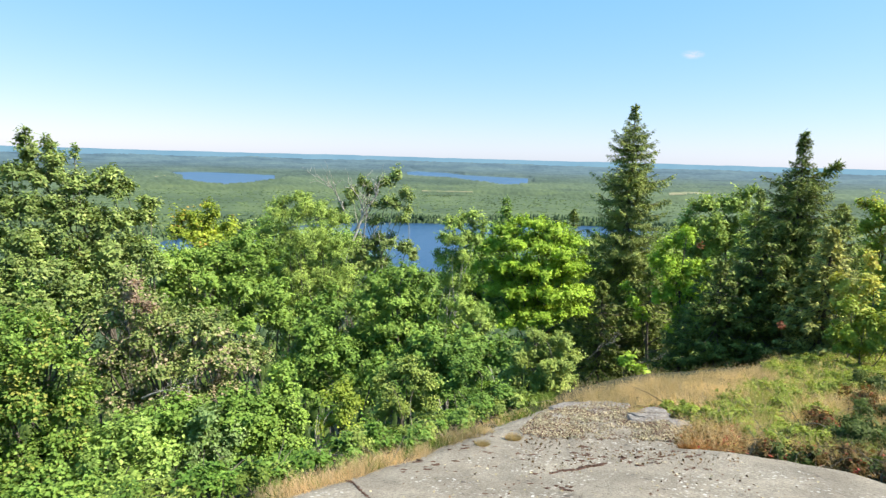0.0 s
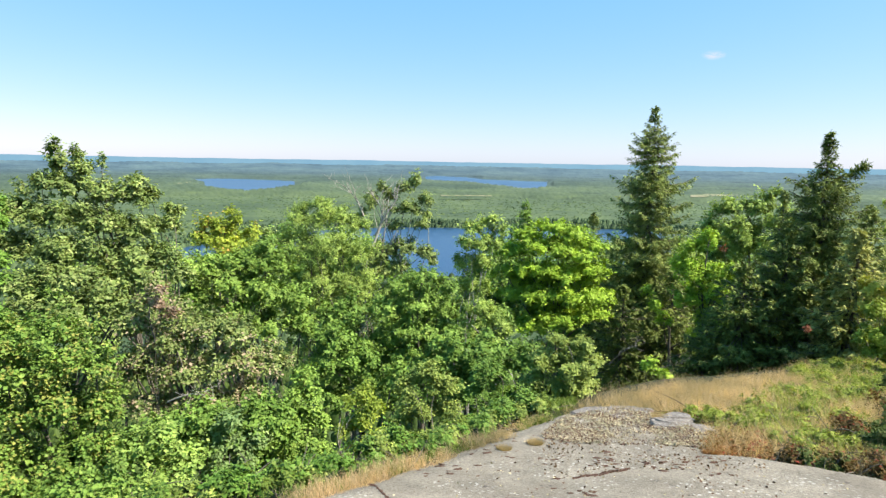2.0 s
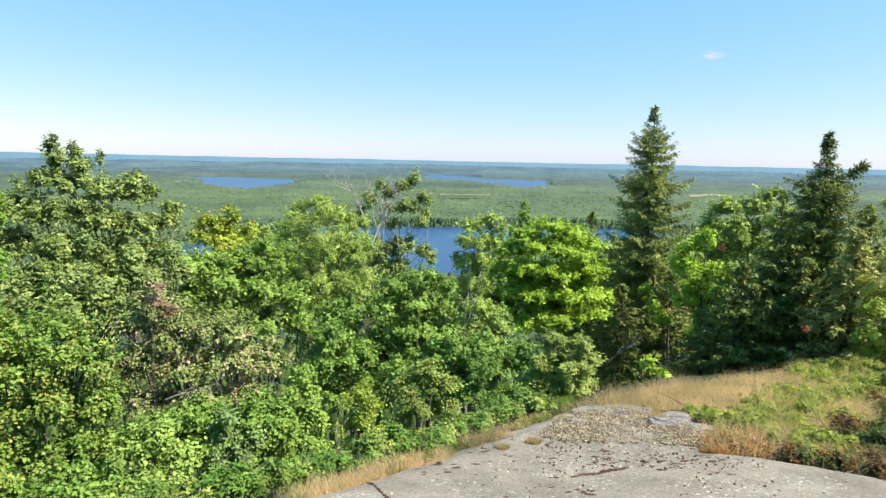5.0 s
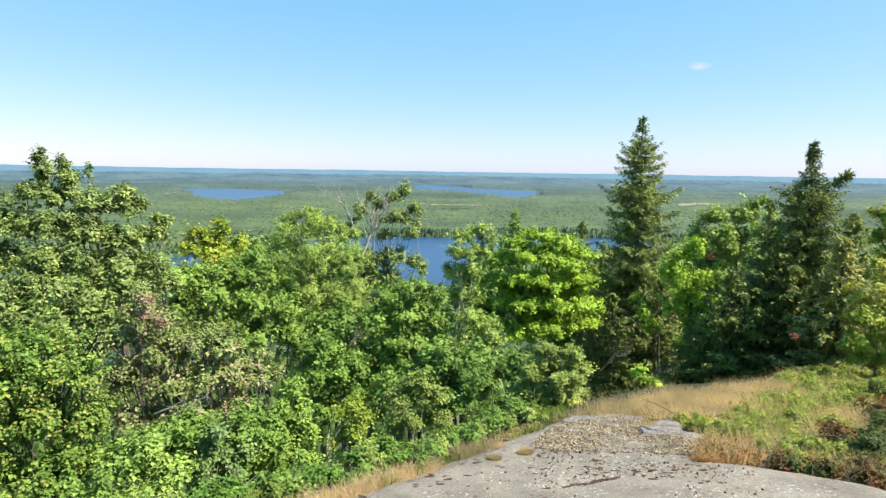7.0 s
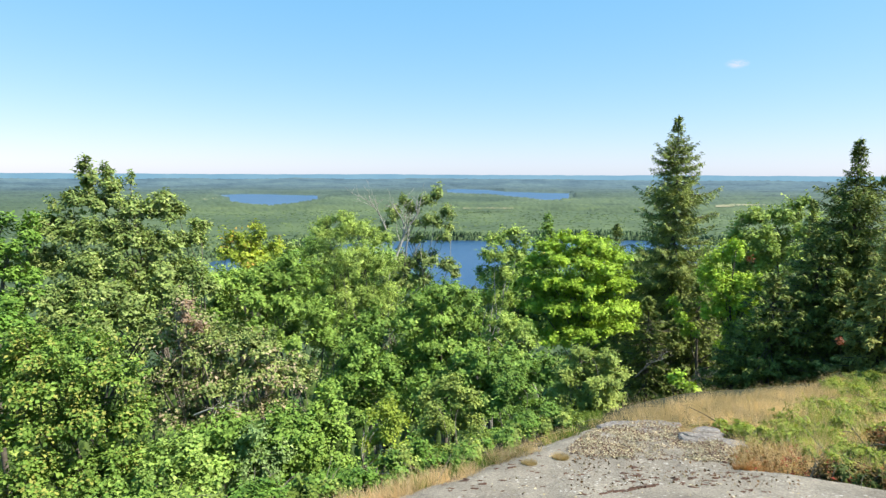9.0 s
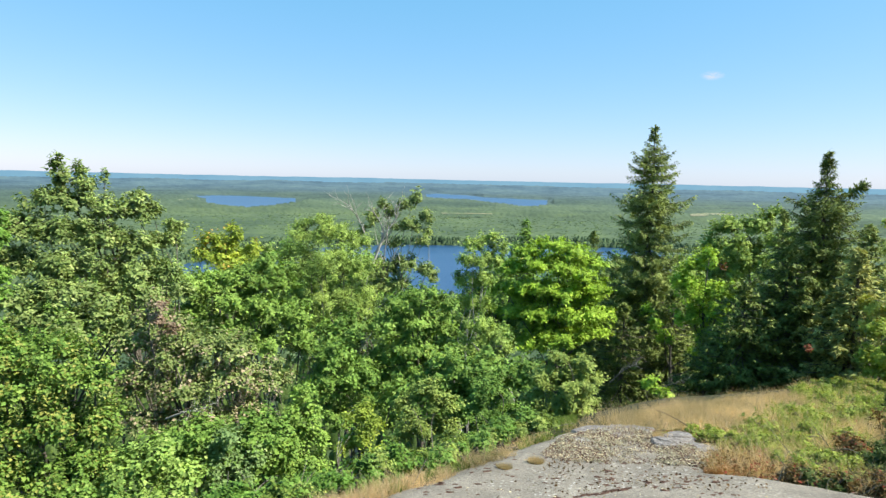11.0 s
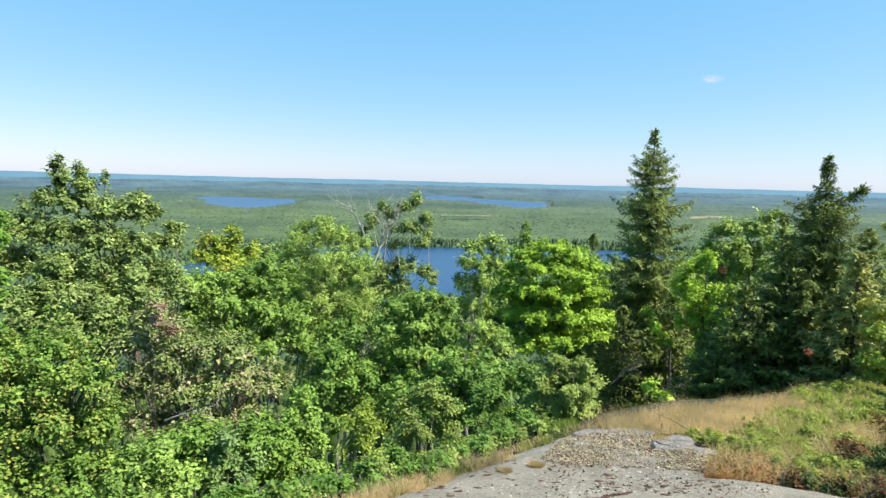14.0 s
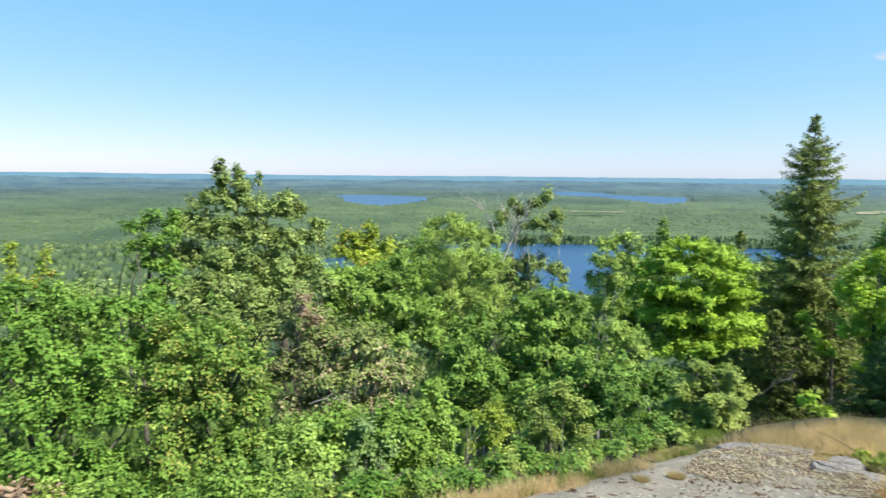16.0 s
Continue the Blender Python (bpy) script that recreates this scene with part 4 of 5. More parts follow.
tree("alder_shrub", "dense green alders behind the heath", 38.5, 16, [(37.4, -11.4, 0.1, 0.26, 0.37), (38.8, -10.3, 0.1, 0.29, 0.44), (38.4, -13.2, 0.2, 0.29, 0.32), (40.1, -12.4, 0.1, 0.33, 0.48), (36.5, -13.9, 0.1, 0.22, 0.2), (39.8, -14.2, 0.2, 0.37, 0.29)], WILLOW, BARK, 55, 0.06, category="shrub", stems=3, trunk=0.02)
tree("oak_bough", "withered pinkish brown leaves on an oak bough", -25.8, 10.4, [(-25.8, -11.6, 0, 0.06, 0.09), (-26.2, -12.7, 0, 0.08, 0.07), (-25, -13.5, 0, 0.1, 0.06)], WITHERED, BARK, 56, 0.06, category="bough", trunk=0.006, dense=1.0)

# conifers
conifer("spruce_tree", "tall ragged white spruce with drooping boughs", 18.2, 22, 5.05, [(0, 0.02), (0.35, 0.17), (0.95, 0.56), (2.1, 1.15), (3.5, 1.36), (4.8, 1.5), (6.5, 1.95), (8.2, 2.25), (10, 2.3)], SPRUCE, 31, 38, 10, needle=0.085, fine=1.25)
conifer("fir_tree", "dense dark fir with a bent side leader", 31.4, 18, 2.65, [(0, 0.02), (0.25, 0.12), (0.6, 0.2), (0.88, 0.3), (1.08, 0.66), (1.7, 0.98), (2.4, 1.28), (3.2, 1.6), (4.2, 1.95), (5.6, 2.3), (7.2, 2.4)], FIR, 32, 34, 10, needle=0.085, fine=1.1, leader=(0.86, 0.34, 0.2, 1.1))
conifer("fir_tree", "dark fir merging with its neighbour", 29.2, 17.2, -4.6, [(0, 0.06), (0.6, 0.5), (1.6, 1.1), (3, 1.6), (5, 1.9)], FIR, 33, 24, 9)
conifer("spruce_tree", "slim young spruce behind the firs", 28.7, 24, -2.0, [(0, 0.04), (1, 0.3), (2.5, 0.7), (6, 1.2)], SPRUCE, 34, 22, 7, fine=0.4)
conifer("spruce_tree", "sunlit olive spruce leaning on the dark fir", 34.6, 19.2, -2.9, [(0, 0.04), (0.5, 0.35), (1.2, 0.75), (2.4, 1.2), (4, 1.5), (6, 1.7)], SPRUCE, 35, 24, 9, fine=0.7)
conifer("spruce_tree", "brownish low spruce at the edge of the heath", 34.0, 16.2, -4.8, [(0, 0.06), (0.7, 0.5), (2, 1.1), (4.5, 1.5)], DULLNEEDLE, 35, 24, 8)
conifer("spruce_tree", "dark spruce top behind the bright maple", 13.4, 28, -4.5, [(0, 0.05), (1, 0.6), (3, 1.3), (6, 1.5)], FIR, 36, 20, 7, fine=0.4)
conifer("fir_tree", "low dark fir in the shade of the taller ones", 26.2, 16.6, -8.4, [(0, 0.08), (0.6, 0.7), (2, 1.4), (4, 1.7)], FIR, 38, 16, 9, fine=0.4)
conifer("fir_tree", "low dark fir under the tall spruce", 20.6, 20.5, -9.5, [(0, 0.1), (0.6, 0.8), (2, 1.6), (4, 1.9)], FIR, 39, 15, 9, fine=0.4)
conifer("fir_tree", "small dark fir filling the gap under the wood", 16.4, 19.5, -11.0, [(0, 0.1), (0.6, 0.7), (2, 1.4), (4, 1.6)], FIR, 40, 13, 9, fine=0.4)
conifer("fir_tree", "small dark fir at the back of the dry grass", 23.6, 17.5, -13.2, [(0, 0.1), (0.5, 0.7), (2, 1.5)], FIR, 46, 11, 9, fine=0.4)

# shrubs along the rock
tree("blueberry_shrub", "small leafy shrub tucked against the rock edge", 6.6, 7.0, [(6.4, -23.0, 0, 0.2, 0.13), (8.4, -22.4, 0, 0.18, 0.12), (4.6, -24.2, 0, 0.2, 0.13)], GREEN, BARK, 47, 0.036, category="shrub", stems=3, trunk=0.012)
tree("blueberry_shrub", "small leafy shrub tucked against the rock edge", -5.2, 6.1, [(-5.4, -26.8, 0, 0.2, 0.13), (-3.8, -27.2, 0, 0.16, 0.12), (-11.4, -28.6, 0, 0.2, 0.14), (-12.6, -30.4, 0, 0.2, 0.12)], GREEN, BARK, 48, 0.038, category="shrub", stems=3, trunk=0.012)
tree("hazel_shrub", "dull green shrub in the hollow of the slope", -21.5, 9.4, [(-22.3, -23.6, 0, 0.5, 0.32), (-18.6, -23.6, 0.1, 0.45, 0.34), (-25.2, -24.2, 0, 0.45, 0.32), (-16.6, -25.2, 0, 0.4, 0.32)], GREEN, BARK, 49, 0.06, category="shrub", stems=4, trunk=0.03)
tree("alder_shrub", "dull green alders in the gap below the birches", 2, 11.5, [(0.3, -18.5, 0, 0.5, 0.35), (4, -18.4, 0, 0.5, 0.35), (-3, -20.5, 0, 0.5, 0.4), (2, -21, 0, 0.7, 0.4), (7.5, -18.8, 0, 0.4, 0.35)], GREEN, BARK, 45, 0.065, category="shrub", stems=4, trunk=0.03)
for i, (a, dd, el, w, h, mm, what) in enumerate([(-33.5, 7.0, -29.0, 0.5, 0.34, FRESH, "hazel"), (-27.5, 6.7, -30.0, 0.45, 0.3, WILLOW, "hazel"), (-22.5, 6.5, -30.6, 0.4, 0.3, GREEN, "hazel"), (-17.4, 6.3, -30.2, 0.36, 0.3, FRESH, "hazel"), (-40.5, 7.4, -28.5, 0.55, 0.36, GREEN, "hazel"), (-46.5, 7.6, -28.0, 0.55, 0.36, WILLOW, "hazel")]):
    tree(what + "_shrub", "leafy green hazel shrub crowding up to the rock", a, dd, [(a, el, 0, w, h), (a + 3, el - 1.4, 0.2, w * 0.8, h * 0.8), (a - 3, el - 1.6, 0.1, w * 0.8, h * 0.8), (a, el - 3.4, 0.3, w, h * 0.7)], mm, BARK, 120 + i, 0.048, category="shrub", group="hazel shrubs below the rock", stems=4, trunk=0.018)
# the wood farther down the slope
for i in range(22):
    rr = np.random.default_rng(100 + i)
    a, dd = -50 + i * 3.6 + rr.uniform(-1, 1), rr.uniform(24, 44)
    tt = rr.uniform(-8.2, -6.6) - 4.0 * (-5.5 < a < 1.5) - (a > 2.5) * 0.6 - 1.6 * (a < -33)
    u = 0.01745 * dd
    tree("maple_tree", "green tree in the wood on the lower slope", a, dd, [(a, tt - 1.2 / u, 0, 1.1, 0.9), (a + 2.2, tt - 2.6 / u, 0, 1.3, 1.0), (a - 2.2, tt - 2.9 / u, 0, 1.3, 1.0), (a, tt - 4.6 / u, 0, 1.8, 1.2)], (GREEN, FRESH, OAK, WILLOW)[i % 4], BARK, 200 + i, 0.13, per=4, group="trees of the lower wood")


for k, (a, dd, tt) in enumerate([(-9.8, 25, -6.3), (-8.6, 23, -7.4), (-14.5, 25, -6.2), (-17, 27, -6.4), (-19.6, 26, -6.6), (4.6, 22, -6.9), (15.8, 27, -6.6), (20.6, 27, -6.0), (23, 29, -5.6), (13, 26, -6.4), (6.6, 27, -6.2), (15.0, 24, -7.0), (21.6, 24.5, -7.0), (23.4, 26, -6.6), (11.0, 24, -8.6)]):
    u = 0.01745 * dd
    tree("maple_tree", "green tree in the wood behind the front row", a, dd, [(a, tt - 0.55 / u, 0, 0.7, 0.5), (a + 1.2, tt - 1.5 / u, 0, 0.8, 0.6), (a - 1.2, tt - 1.6 / u, 0, 0.8, 0.6), (a, tt - 2.8 / u, 0, 1.2, 0.8)], (WILLOW, GREEN, GREEN, OAK)[k % 4], BARK, 300 + k, 0.095, per=4, group="trees of the lower wood")

tree("alder_shrub", "green alders filling the gap before the lake", -3.4, 19, [(-3.6, -12.4, 0, 0.7, 0.4), (-5.6, -13.4, 0, 0.6, 0.45), (-1.6, -13.6, 0, 0.7, 0.45), (-3.5, -15.2, 0.2, 1.1, 0.5), (0.4, -14.6, 0, 0.6, 0.5)], GREEN, BARK, 50, 0.085, category="shrub", stems=3, trunk=0.04)

# dead wood
def bare_branch(name, label, az, d, el, reach, rise, mat, seed, forks=7, thick=0.035):
    """A leafless forked branch, grey and brittle."""
    rng = np.random.default_rng(seed)
    x, y = place_of(az, d)
    top = new(name)
    foot = np.array([x, y, height_at(el, d)])
    top.location = foot
    tip = np.array([reach, rng.normal(0, 0.2) * abs(reach), rise])
    line = bent(np.zeros(3), tip, 0.1, rng, 8)
    v, f = tube(line, np.linspace(thick, thick * 0.25, 8), 6)
    stem = part("stem", mesh_of("stem", v, f, mat), top)
    long = np.linalg.norm(tip)
    for i in range(forks):
        start = line[rng.integers(2, 8)]
        way = unit(unit(tip) + rng.normal(0, 0.75, 3) + [0, 0, 0.25])
        twig = bent(start, start + way * long * rng.uniform(0.25, 0.55), 0.03, rng, 5)
        pieces = [tube(twig, np.linspace(thick * 0.35, thick * 0.1, 5), 4)]
        for j in range(3):
            s0 = twig[rng.integers(1, 5)]
            pieces.append(tube(bent(s0, s0 + unit(way + rng.normal(0, 0.8, 3)) * long * 0.2, 0, rng, 4), np.linspace(thick * 0.16, thick * 0.06, 4), 3 + 1))
        tv, tf = join(pieces)
        part("twig", mesh_of("twig", tv, tf, mat), stem)
    return tagged(top, label, "dead branch")


bare_branch("dead_branch", "grey dead branch lying in the shade of the wood", 15.6, 13.5, -18.0, 0.55, 0.42, DEADGREY, 71, 14, 0.008)
bare_branch("dead_branch", "brittle grey brush under the dark spruce", 19.5, 13, -18.2, 0.5, 0.2, DEADGREY, 72, 9, 0.007)
bare_branch("dead_branch", "bare grey branch among the browning oak leaves", -25.8, 10.2, -20.8, 0.8, 0.12, PALE, 73, 7, 0.02)
bare_branch("dead_limb", "bleached dead limb of the half-bare poplar", -7.6, 18.6, -6.5, -0.6, 1.25, PALE, 74, 10, 0.03)
bare_branch("dead_limb", "bleached forked limb of the half-bare poplar", -7.0, 18.6, -7.0, 0.7, 1.2, PALE, 75, 8, 0.035)
bare_branch("dead_limb", "pale bare limb rising through poplar leaves", -7.2, 18.5, -8.0, 0.05, 1.5, PALE, 76, 7, 0.04)

# touches of early autumn
tree("maple_sapling", "tiny red-leaved maple between the conifers", 24.5, 18.6, [(24.5, -7.1, 0, 0.07, 0.07)], RED, BARK, 81, 0.05, category="sapling", trunk=0.01, dense=0.2, per=3)
tree("maple_sapling", "tiny scarlet maple before the dark fir", 31.4, 15.2, [(31.4, -13.1, 0, 0.05, 0.06)], RED, BARK, 82, 0.045, category="sapling", trunk=0.005, dense=0.2, per=3)
tree("maple_sapling", "yellow-green seedling at the edge of the dry grass", 19.2, 12.2, [(19.1, -17.9, 0, 0.12, 0.12), (20, -18.6, 0, 0.14, 0.1)], BRIGHT, BARK, 83, 0.06, category="sapling", trunk=0.012)
tree("maple_sapling", "withered pinkish maple shoots below the rock", -49.8, 8.5, [(-49.8, -24.6, 0, 0.2, 0.1), (-48.2, -25.2, 0, 0.15, 0.08)], WITHERED, BARK, 84, 0.07, category="sapling", trunk=0.02)


# ---- grass and heath ----
def scatter(seed, n, x0, x1, y0, y1, keep):
    rng = np.random.default_rng(seed)
    x, y = rng.uniform(x0, x1, n), rng.uniform(y0, y1, n)
    ok = keep(x, y)
    return x[ok], y[ok], rng


def grass_patch(name, label, x, y, rng, tall, mat, lean=0.4, patchy=0.5, wide=0.0028):
    """Fine bent blades: a root of two corners, and a tip blown aside."""
    n = len(x)
    root = np.stack([x, y, land(x, y) - 0.01], 1)
    length = (tall * rng.uniform(0.45, 1.3, n) * np.clip(0.8 + patchy * wave(x, y, 0.7, 2, 1), 0.15, 1.6))[:, None]
    blow = np.stack([rng.normal(-0.12, lean, n), rng.normal(0, lean, n), np.ones(n)], 1)
    side = unit(np.stack([rng.normal(size=n), rng.normal(size=n), 0 * x], 1)) * wide
    v = np.stack([root - side, root + side, root + unit(blow) * length], 1).reshape(-1, 3)
    tagged(new(name, mesh_of(name, v, np.arange(3 * n).reshape(-1, 3), mat, False)), label, "grass", kind="stuff")


def heath_mask(x, y):
    return ((x > rock_edge_right(y)) | (y > 6.9)) & (x > 0.205 * y) & (beyond(x, y) < 0.2 + 0.12 * np.clip(x - 5, 0, 6) + 0.2 * wave(x, y, 0.8, 2, 1))


GREENS = [(4.8, 8.0, 0.6), (3.05, 6.75, 0.4), (3.3, 6.3, 0.35), (5.8, 8.7, 0.7), (8.0, 11.0, 1.2), (8.4, 12.3, 1.0), (4.3, 7.0, 0.5), (3.9, 7.1, 0.4), (7.0, 9.3, 0.9), (4.3, 5.7, 0.5), (3.6, 5.5, 0.35)]
TANS = [(2.1, 7.75, 0.7), (3.1, 8.5, 0.7), (4.2, 9.1, 0.7), (5.6, 11.1, 0.8), (3.35, 5.85, 0.25), (2.85, 5.4, 0.3), (3.75, 7.85, 0.4), (4.3, 6.4, 0.25), (5.1, 9.2, 0.5)]


def dryness(x, y):
    """Where tan grass rather than green heath has the upper hand."""
    dry = 0.75 * wave(x, y, 0.9, 3, 2) + 0.15
    for spots_of, sign in ((GREENS, -0.95), (TANS, 0.75)):
        for cx, cy, r in spots_of:
            dry = dry + sign * np.exp(-((x - cx) ** 2 + (y - cy) ** 2) / (r * r))
    return dry


gx, gy, grng = scatter(5, 330000, 1.0, 16, 4.2, 18, lambda x, y: heath_mask(x, y) & (dryness(x, y) + 0.45 * wave(x, y, 0.35, 3, 0) > -0.4))
grass_patch("dry_grass", "tan dry hair grass growing behind the bare rock", gx, gy, grng, 0.27, STRAW, lean=0.65, wide=0.0017)
gx, gy, grng = scatter(14, 110000, 2, 13, 4.0, 15, lambda x, y: heath_mask(x, y) & (wave(x, y, 0.25, 2, 3) > -0.2))
grass_patch("dry_grass", "sparse tall straw stems through the heath", gx, gy, grng, 0.3, STRAW, lean=0.5, wide=0.0016)
ex, ey, erng = scatter(6, 300000, -2.4, 3, 2.4, 9, lambda x, y: (np.abs(beyond(x, y) - 0.06) < 0.13 + 0.12 * wave(x, y, 0.3, 3, 2)) & (x < 1.2) & (wave(x, y, 0.6, 3, 1) + 0.5 * wave(x, y, 0.12, 2, 3) > -0.32))
grass_patch("dry_grass", "thin tan grass along the edge of the rock", ex, ey, erng, 0.17, STRAW, lean=0.6, patchy=1.0, wide=0.0016)
ex, ey, erng = scatter(7, 90000, -2.4, 1.5, 2.5, 7.2, lambda x, y: (beyond(x, y) > 0.02 + 0.1 * wave(x, y, 0.3, 2, 2)) & (beyond(x, y) < 0.5) & (wave(x, y, 0.3, 3, 3) > -0.15))
grass_patch("green_grass", "short green grass and herbs at the rock's edge", ex, ey, erng, 0.09, UNDER, lean=0.7, patchy=1.2, wide=0.004)
ex, ey, erng = scatter(12, 34000, 0.8, 1.9, 5.4, 8.2, lambda x, y: (beyond(x, y) > -0.08 + 0.06 * wave(x, y, 0.2, 2, 2)) & (beyond(x, y) < 0.9) & (x < 0.225 * y))
grass_patch("green_grass", "rough grass and herbs between rock and shrubs", ex, ey, erng, 0.13, UNDER, lean=0.7, patchy=1.3, wide=0.006)
ex, ey, erng = scatter(11, 200000, 2, 13, 4.2, 15, lambda x, y: heath_mask(x, y) & (dryness(x, y) + 0.35 * wave(x, y, 0.35, 2, 0) < -0.16))
grass_patch("green_grass", "green and tan grass mixed through the heath", ex, ey, erng, 0.16, HERB, lean=0.6, patchy=0.8, wide=0.0035)


def undergrowth(name, label, seed, x, y, rng, tall, leaf, mat):
    """Low leafy growth covering the ground."""
    n = len(x)
    z = land(x, y) + tall * (1 + 0.2 * (x < -0.2 * y)) * rng.random(n) ** 0.7 * (0.6 + 0.5 * wave(x, y, 0.8, 2, 3))
    ahead = np.stack([rng.normal(size=n), rng.normal(size=n), rng.normal(0, 0.3, n)], 1)
    up = unit(np.array([0, 0, 1.0]) + rng.normal(size=(n, 3)) * 0.5)
    length = leaf * rng.uniform(0.6, 1.3, n)
    v, f = blade_arrays(np.stack([x, y, z], 1), ahead, up, length, length * 0.75)
    tagged(new(name, mesh_of(name, v, f, mat, False)), label, "undergrowth", kind="stuff")


ux, uy, urng = scatter(8, 178000, -11, 4, 1.0, 13, lambda x, y: (beyond(x, y) > 0.28 + 0.35 * wave(x, y, 0.5, 2, 1)) & (beyond(x, y) < 4.6) & (y > 1.75 + 0.6 * wave(x, y, 0.7, 2, 2)) & (x < 0.2 * y + 0.1 * wave(x, y, 0.6, 2, 1)) & ((wave(x, y, 0.45, 3, 2) > -0.15) | (x < -0.2 * y)))
undergrowth("undergrowth", "low green undergrowth on the slope below the rock", 8, ux, uy, urng, 0.26, 0.03, UNDER)
ux, uy, urng = scatter(13, 90000, -15, 4, 3, 17, lambda x, y: (beyond(x, y) > 3.2) & (beyond(x, y) < 11) & (x < 0.25 * y) & (wave(x, y, 0.8, 3, 2) > -0.45))
undergrowth("undergrowth", "shaded ferns and brambles deeper on the slope", 13, ux, uy, urng, 0.75, 0.085, UNDER)
hx, hy, hrng = scatter(9, 130000, 2, 15, 4.2, 17, lambda x, y: heath_mask(x, y) & (dryness(x, y) + 0.4 * wave(x, y, 0.3, 2, 1) < -0.17))
undergrowth("heath", "low green and reddish heath among dry grass", 9, hx, hy, hrng, 0.16, 0.028, HEATH)

rx, ry, rrng = scatter(10, 60000, 2, 7, 2.5, 7, lambda x, y: (x > rock_edge_right(y) - 0.03) & (x < rock_edge_right(y) + 0.5 + 0.3 * wave(x, y, 0.5, 2, 1)) & (wave(x, y, 0.4, 2, 2) > -0.35))
undergrowth("heath", "reddening heath along the foot of the rock", 10, rx, ry, rrng, 0.17, 0.03, REDHEATH)


def heath_shrub(x, y, r, h, mat, label, group, seed):
    """A low shrub of many upright leafy shoots, wider than tall."""
    rng = np.random.default_rng(seed)
    d, az, z = math.hypot(x, y), math.degrees(math.atan2(x, y)), ground_at(x, y)
    lobes = []
    for k in range(3):
        dx, dy = (0, 0) if k == 0 else rng.normal(0, 0.5 * r, 2)
        dd = math.hypot(x + dx, y + dy)
        lift = h * (0.5 if k == 0 else rng.uniform(0.3, 0.5))
        lobes.append((math.degrees(math.atan2(x + dx, y + dy)), math.degrees(math.atan2(z + lift - 1.6, dd)), d - dd, r * (0.8 if k == 0 else 0.5), lift * 0.75))
    tree("leatherleaf_shrub" if mat in (LEATHER, REDHEATH) else "blueberry_shrub", label, az, d, lobes, mat, BARK, seed, 0.027, category="shrub", group=group, stems=3, trunk=0.008, dense=0.75, per=7, layered=0.9)


edge_rng = np.random.default_rng(46)
for k, y in enumerate(np.linspace(3.4, 6.9, 24)):
    x = float(np.interp(y, CREST[2:13, 1], CREST[2:13, 0]))
    off = edge_rng.uniform(0.22, 0.5)
    r, h = edge_rng.uniform(0.13, 0.26), edge_rng.uniform(0.16, 0.34)
    mat = (GREEN, BOGMYRTLE, LUSH, UNDER)[k % 4]
    heath_shrub(x - 0.75 * off, y + 0.65 * off, r, h, mat, "small leafy shrub crowding the edge of the rock", "shrubs along the edge of the rock", 600 + k)

srng = np.random.default_rng(44)
shrub_spots = []
for _ in range(6000):
    x, y = srng.uniform(2.5, 11), srng.uniform(4.2, 13)
    if not (heath_mask(np.array([x]), np.array([y]))[0] and x < 0.95 * y) or len(shrub_spots) >= 90:
        continue
    rim = x - float(rock_edge_right(np.array([y]))[0])
    red = 0.3 < rim < 0.9 and y < 5.4 and x > 3.3
    dry = float(dryness(np.array([x]), np.array([y]))[0])
    if not red and dry > srng.uniform(-0.7, -0.1):
        continue
    r = srng.uniform(0.09, 0.19) * (1 + 0.05 * y)
    if all((x - a) ** 2 + (y - b) ** 2 > (0.8 * (r + c)) ** 2 for a, b, c, _ in shrub_spots):
        shrub_spots.append((x, y, r, red))
# a dark fringe follows the rim of the rock, and taller shrubs stand beyond it
for k in range(22):
    y = 5.05 - 0.065 * k + srng.normal(0, 0.05)
    shrub_spots.append((float(rock_edge_right(np.array([y]))[0]) + srng.uniform(0.1, 0.3), y, srng.uniform(0.09, 0.17), True))
for k, (x, y, r, red) in enumerate(shrub_spots):
    dark = red or (x > 0.74 * y and y < 8.5)
    mat = (LEATHER if k % 2 else REDHEATH) if red else (LEATHER if dark else HEATH)
    label = {REDHEATH: "reddening shrub at the foot of the rock", LEATHER: "dark leathery shrub with a few red leaves", HEATH: "low green blueberry shrub among dry grass"}[mat]
    heath_shrub(x, y, r, srng.uniform(0.08, 0.17) * (1.35 if dark and not red else 1.0), mat, label, "dark shrubs beside the rock" if dark else "blueberry shrubs on the heath", 400 + k)

for k, (x, y, r, h) in enumerate([(4.2, 6.0, 0.2, 0.2), (4.15, 5.45, 0.22, 0.22), (4.5, 5.75, 0.2, 0.24), (5.4, 7.0, 0.28, 0.28), (6.7, 8.5, 0.34, 0.3), (5.1, 6.4, 0.24, 0.28)]):
    heath_shrub(x, y, r, h, LEATHER if k % 3 else REDHEATH, "dark leathery shrub taller than the grass" if k % 3 else "reddening shrub at the foot of the rock", "dark shrubs beside the rock", 500 + k)

# ---- on the rock ----
def rock_at(x, y):
    return float(rock_top(np.array([x]), np.array([y]))[0])


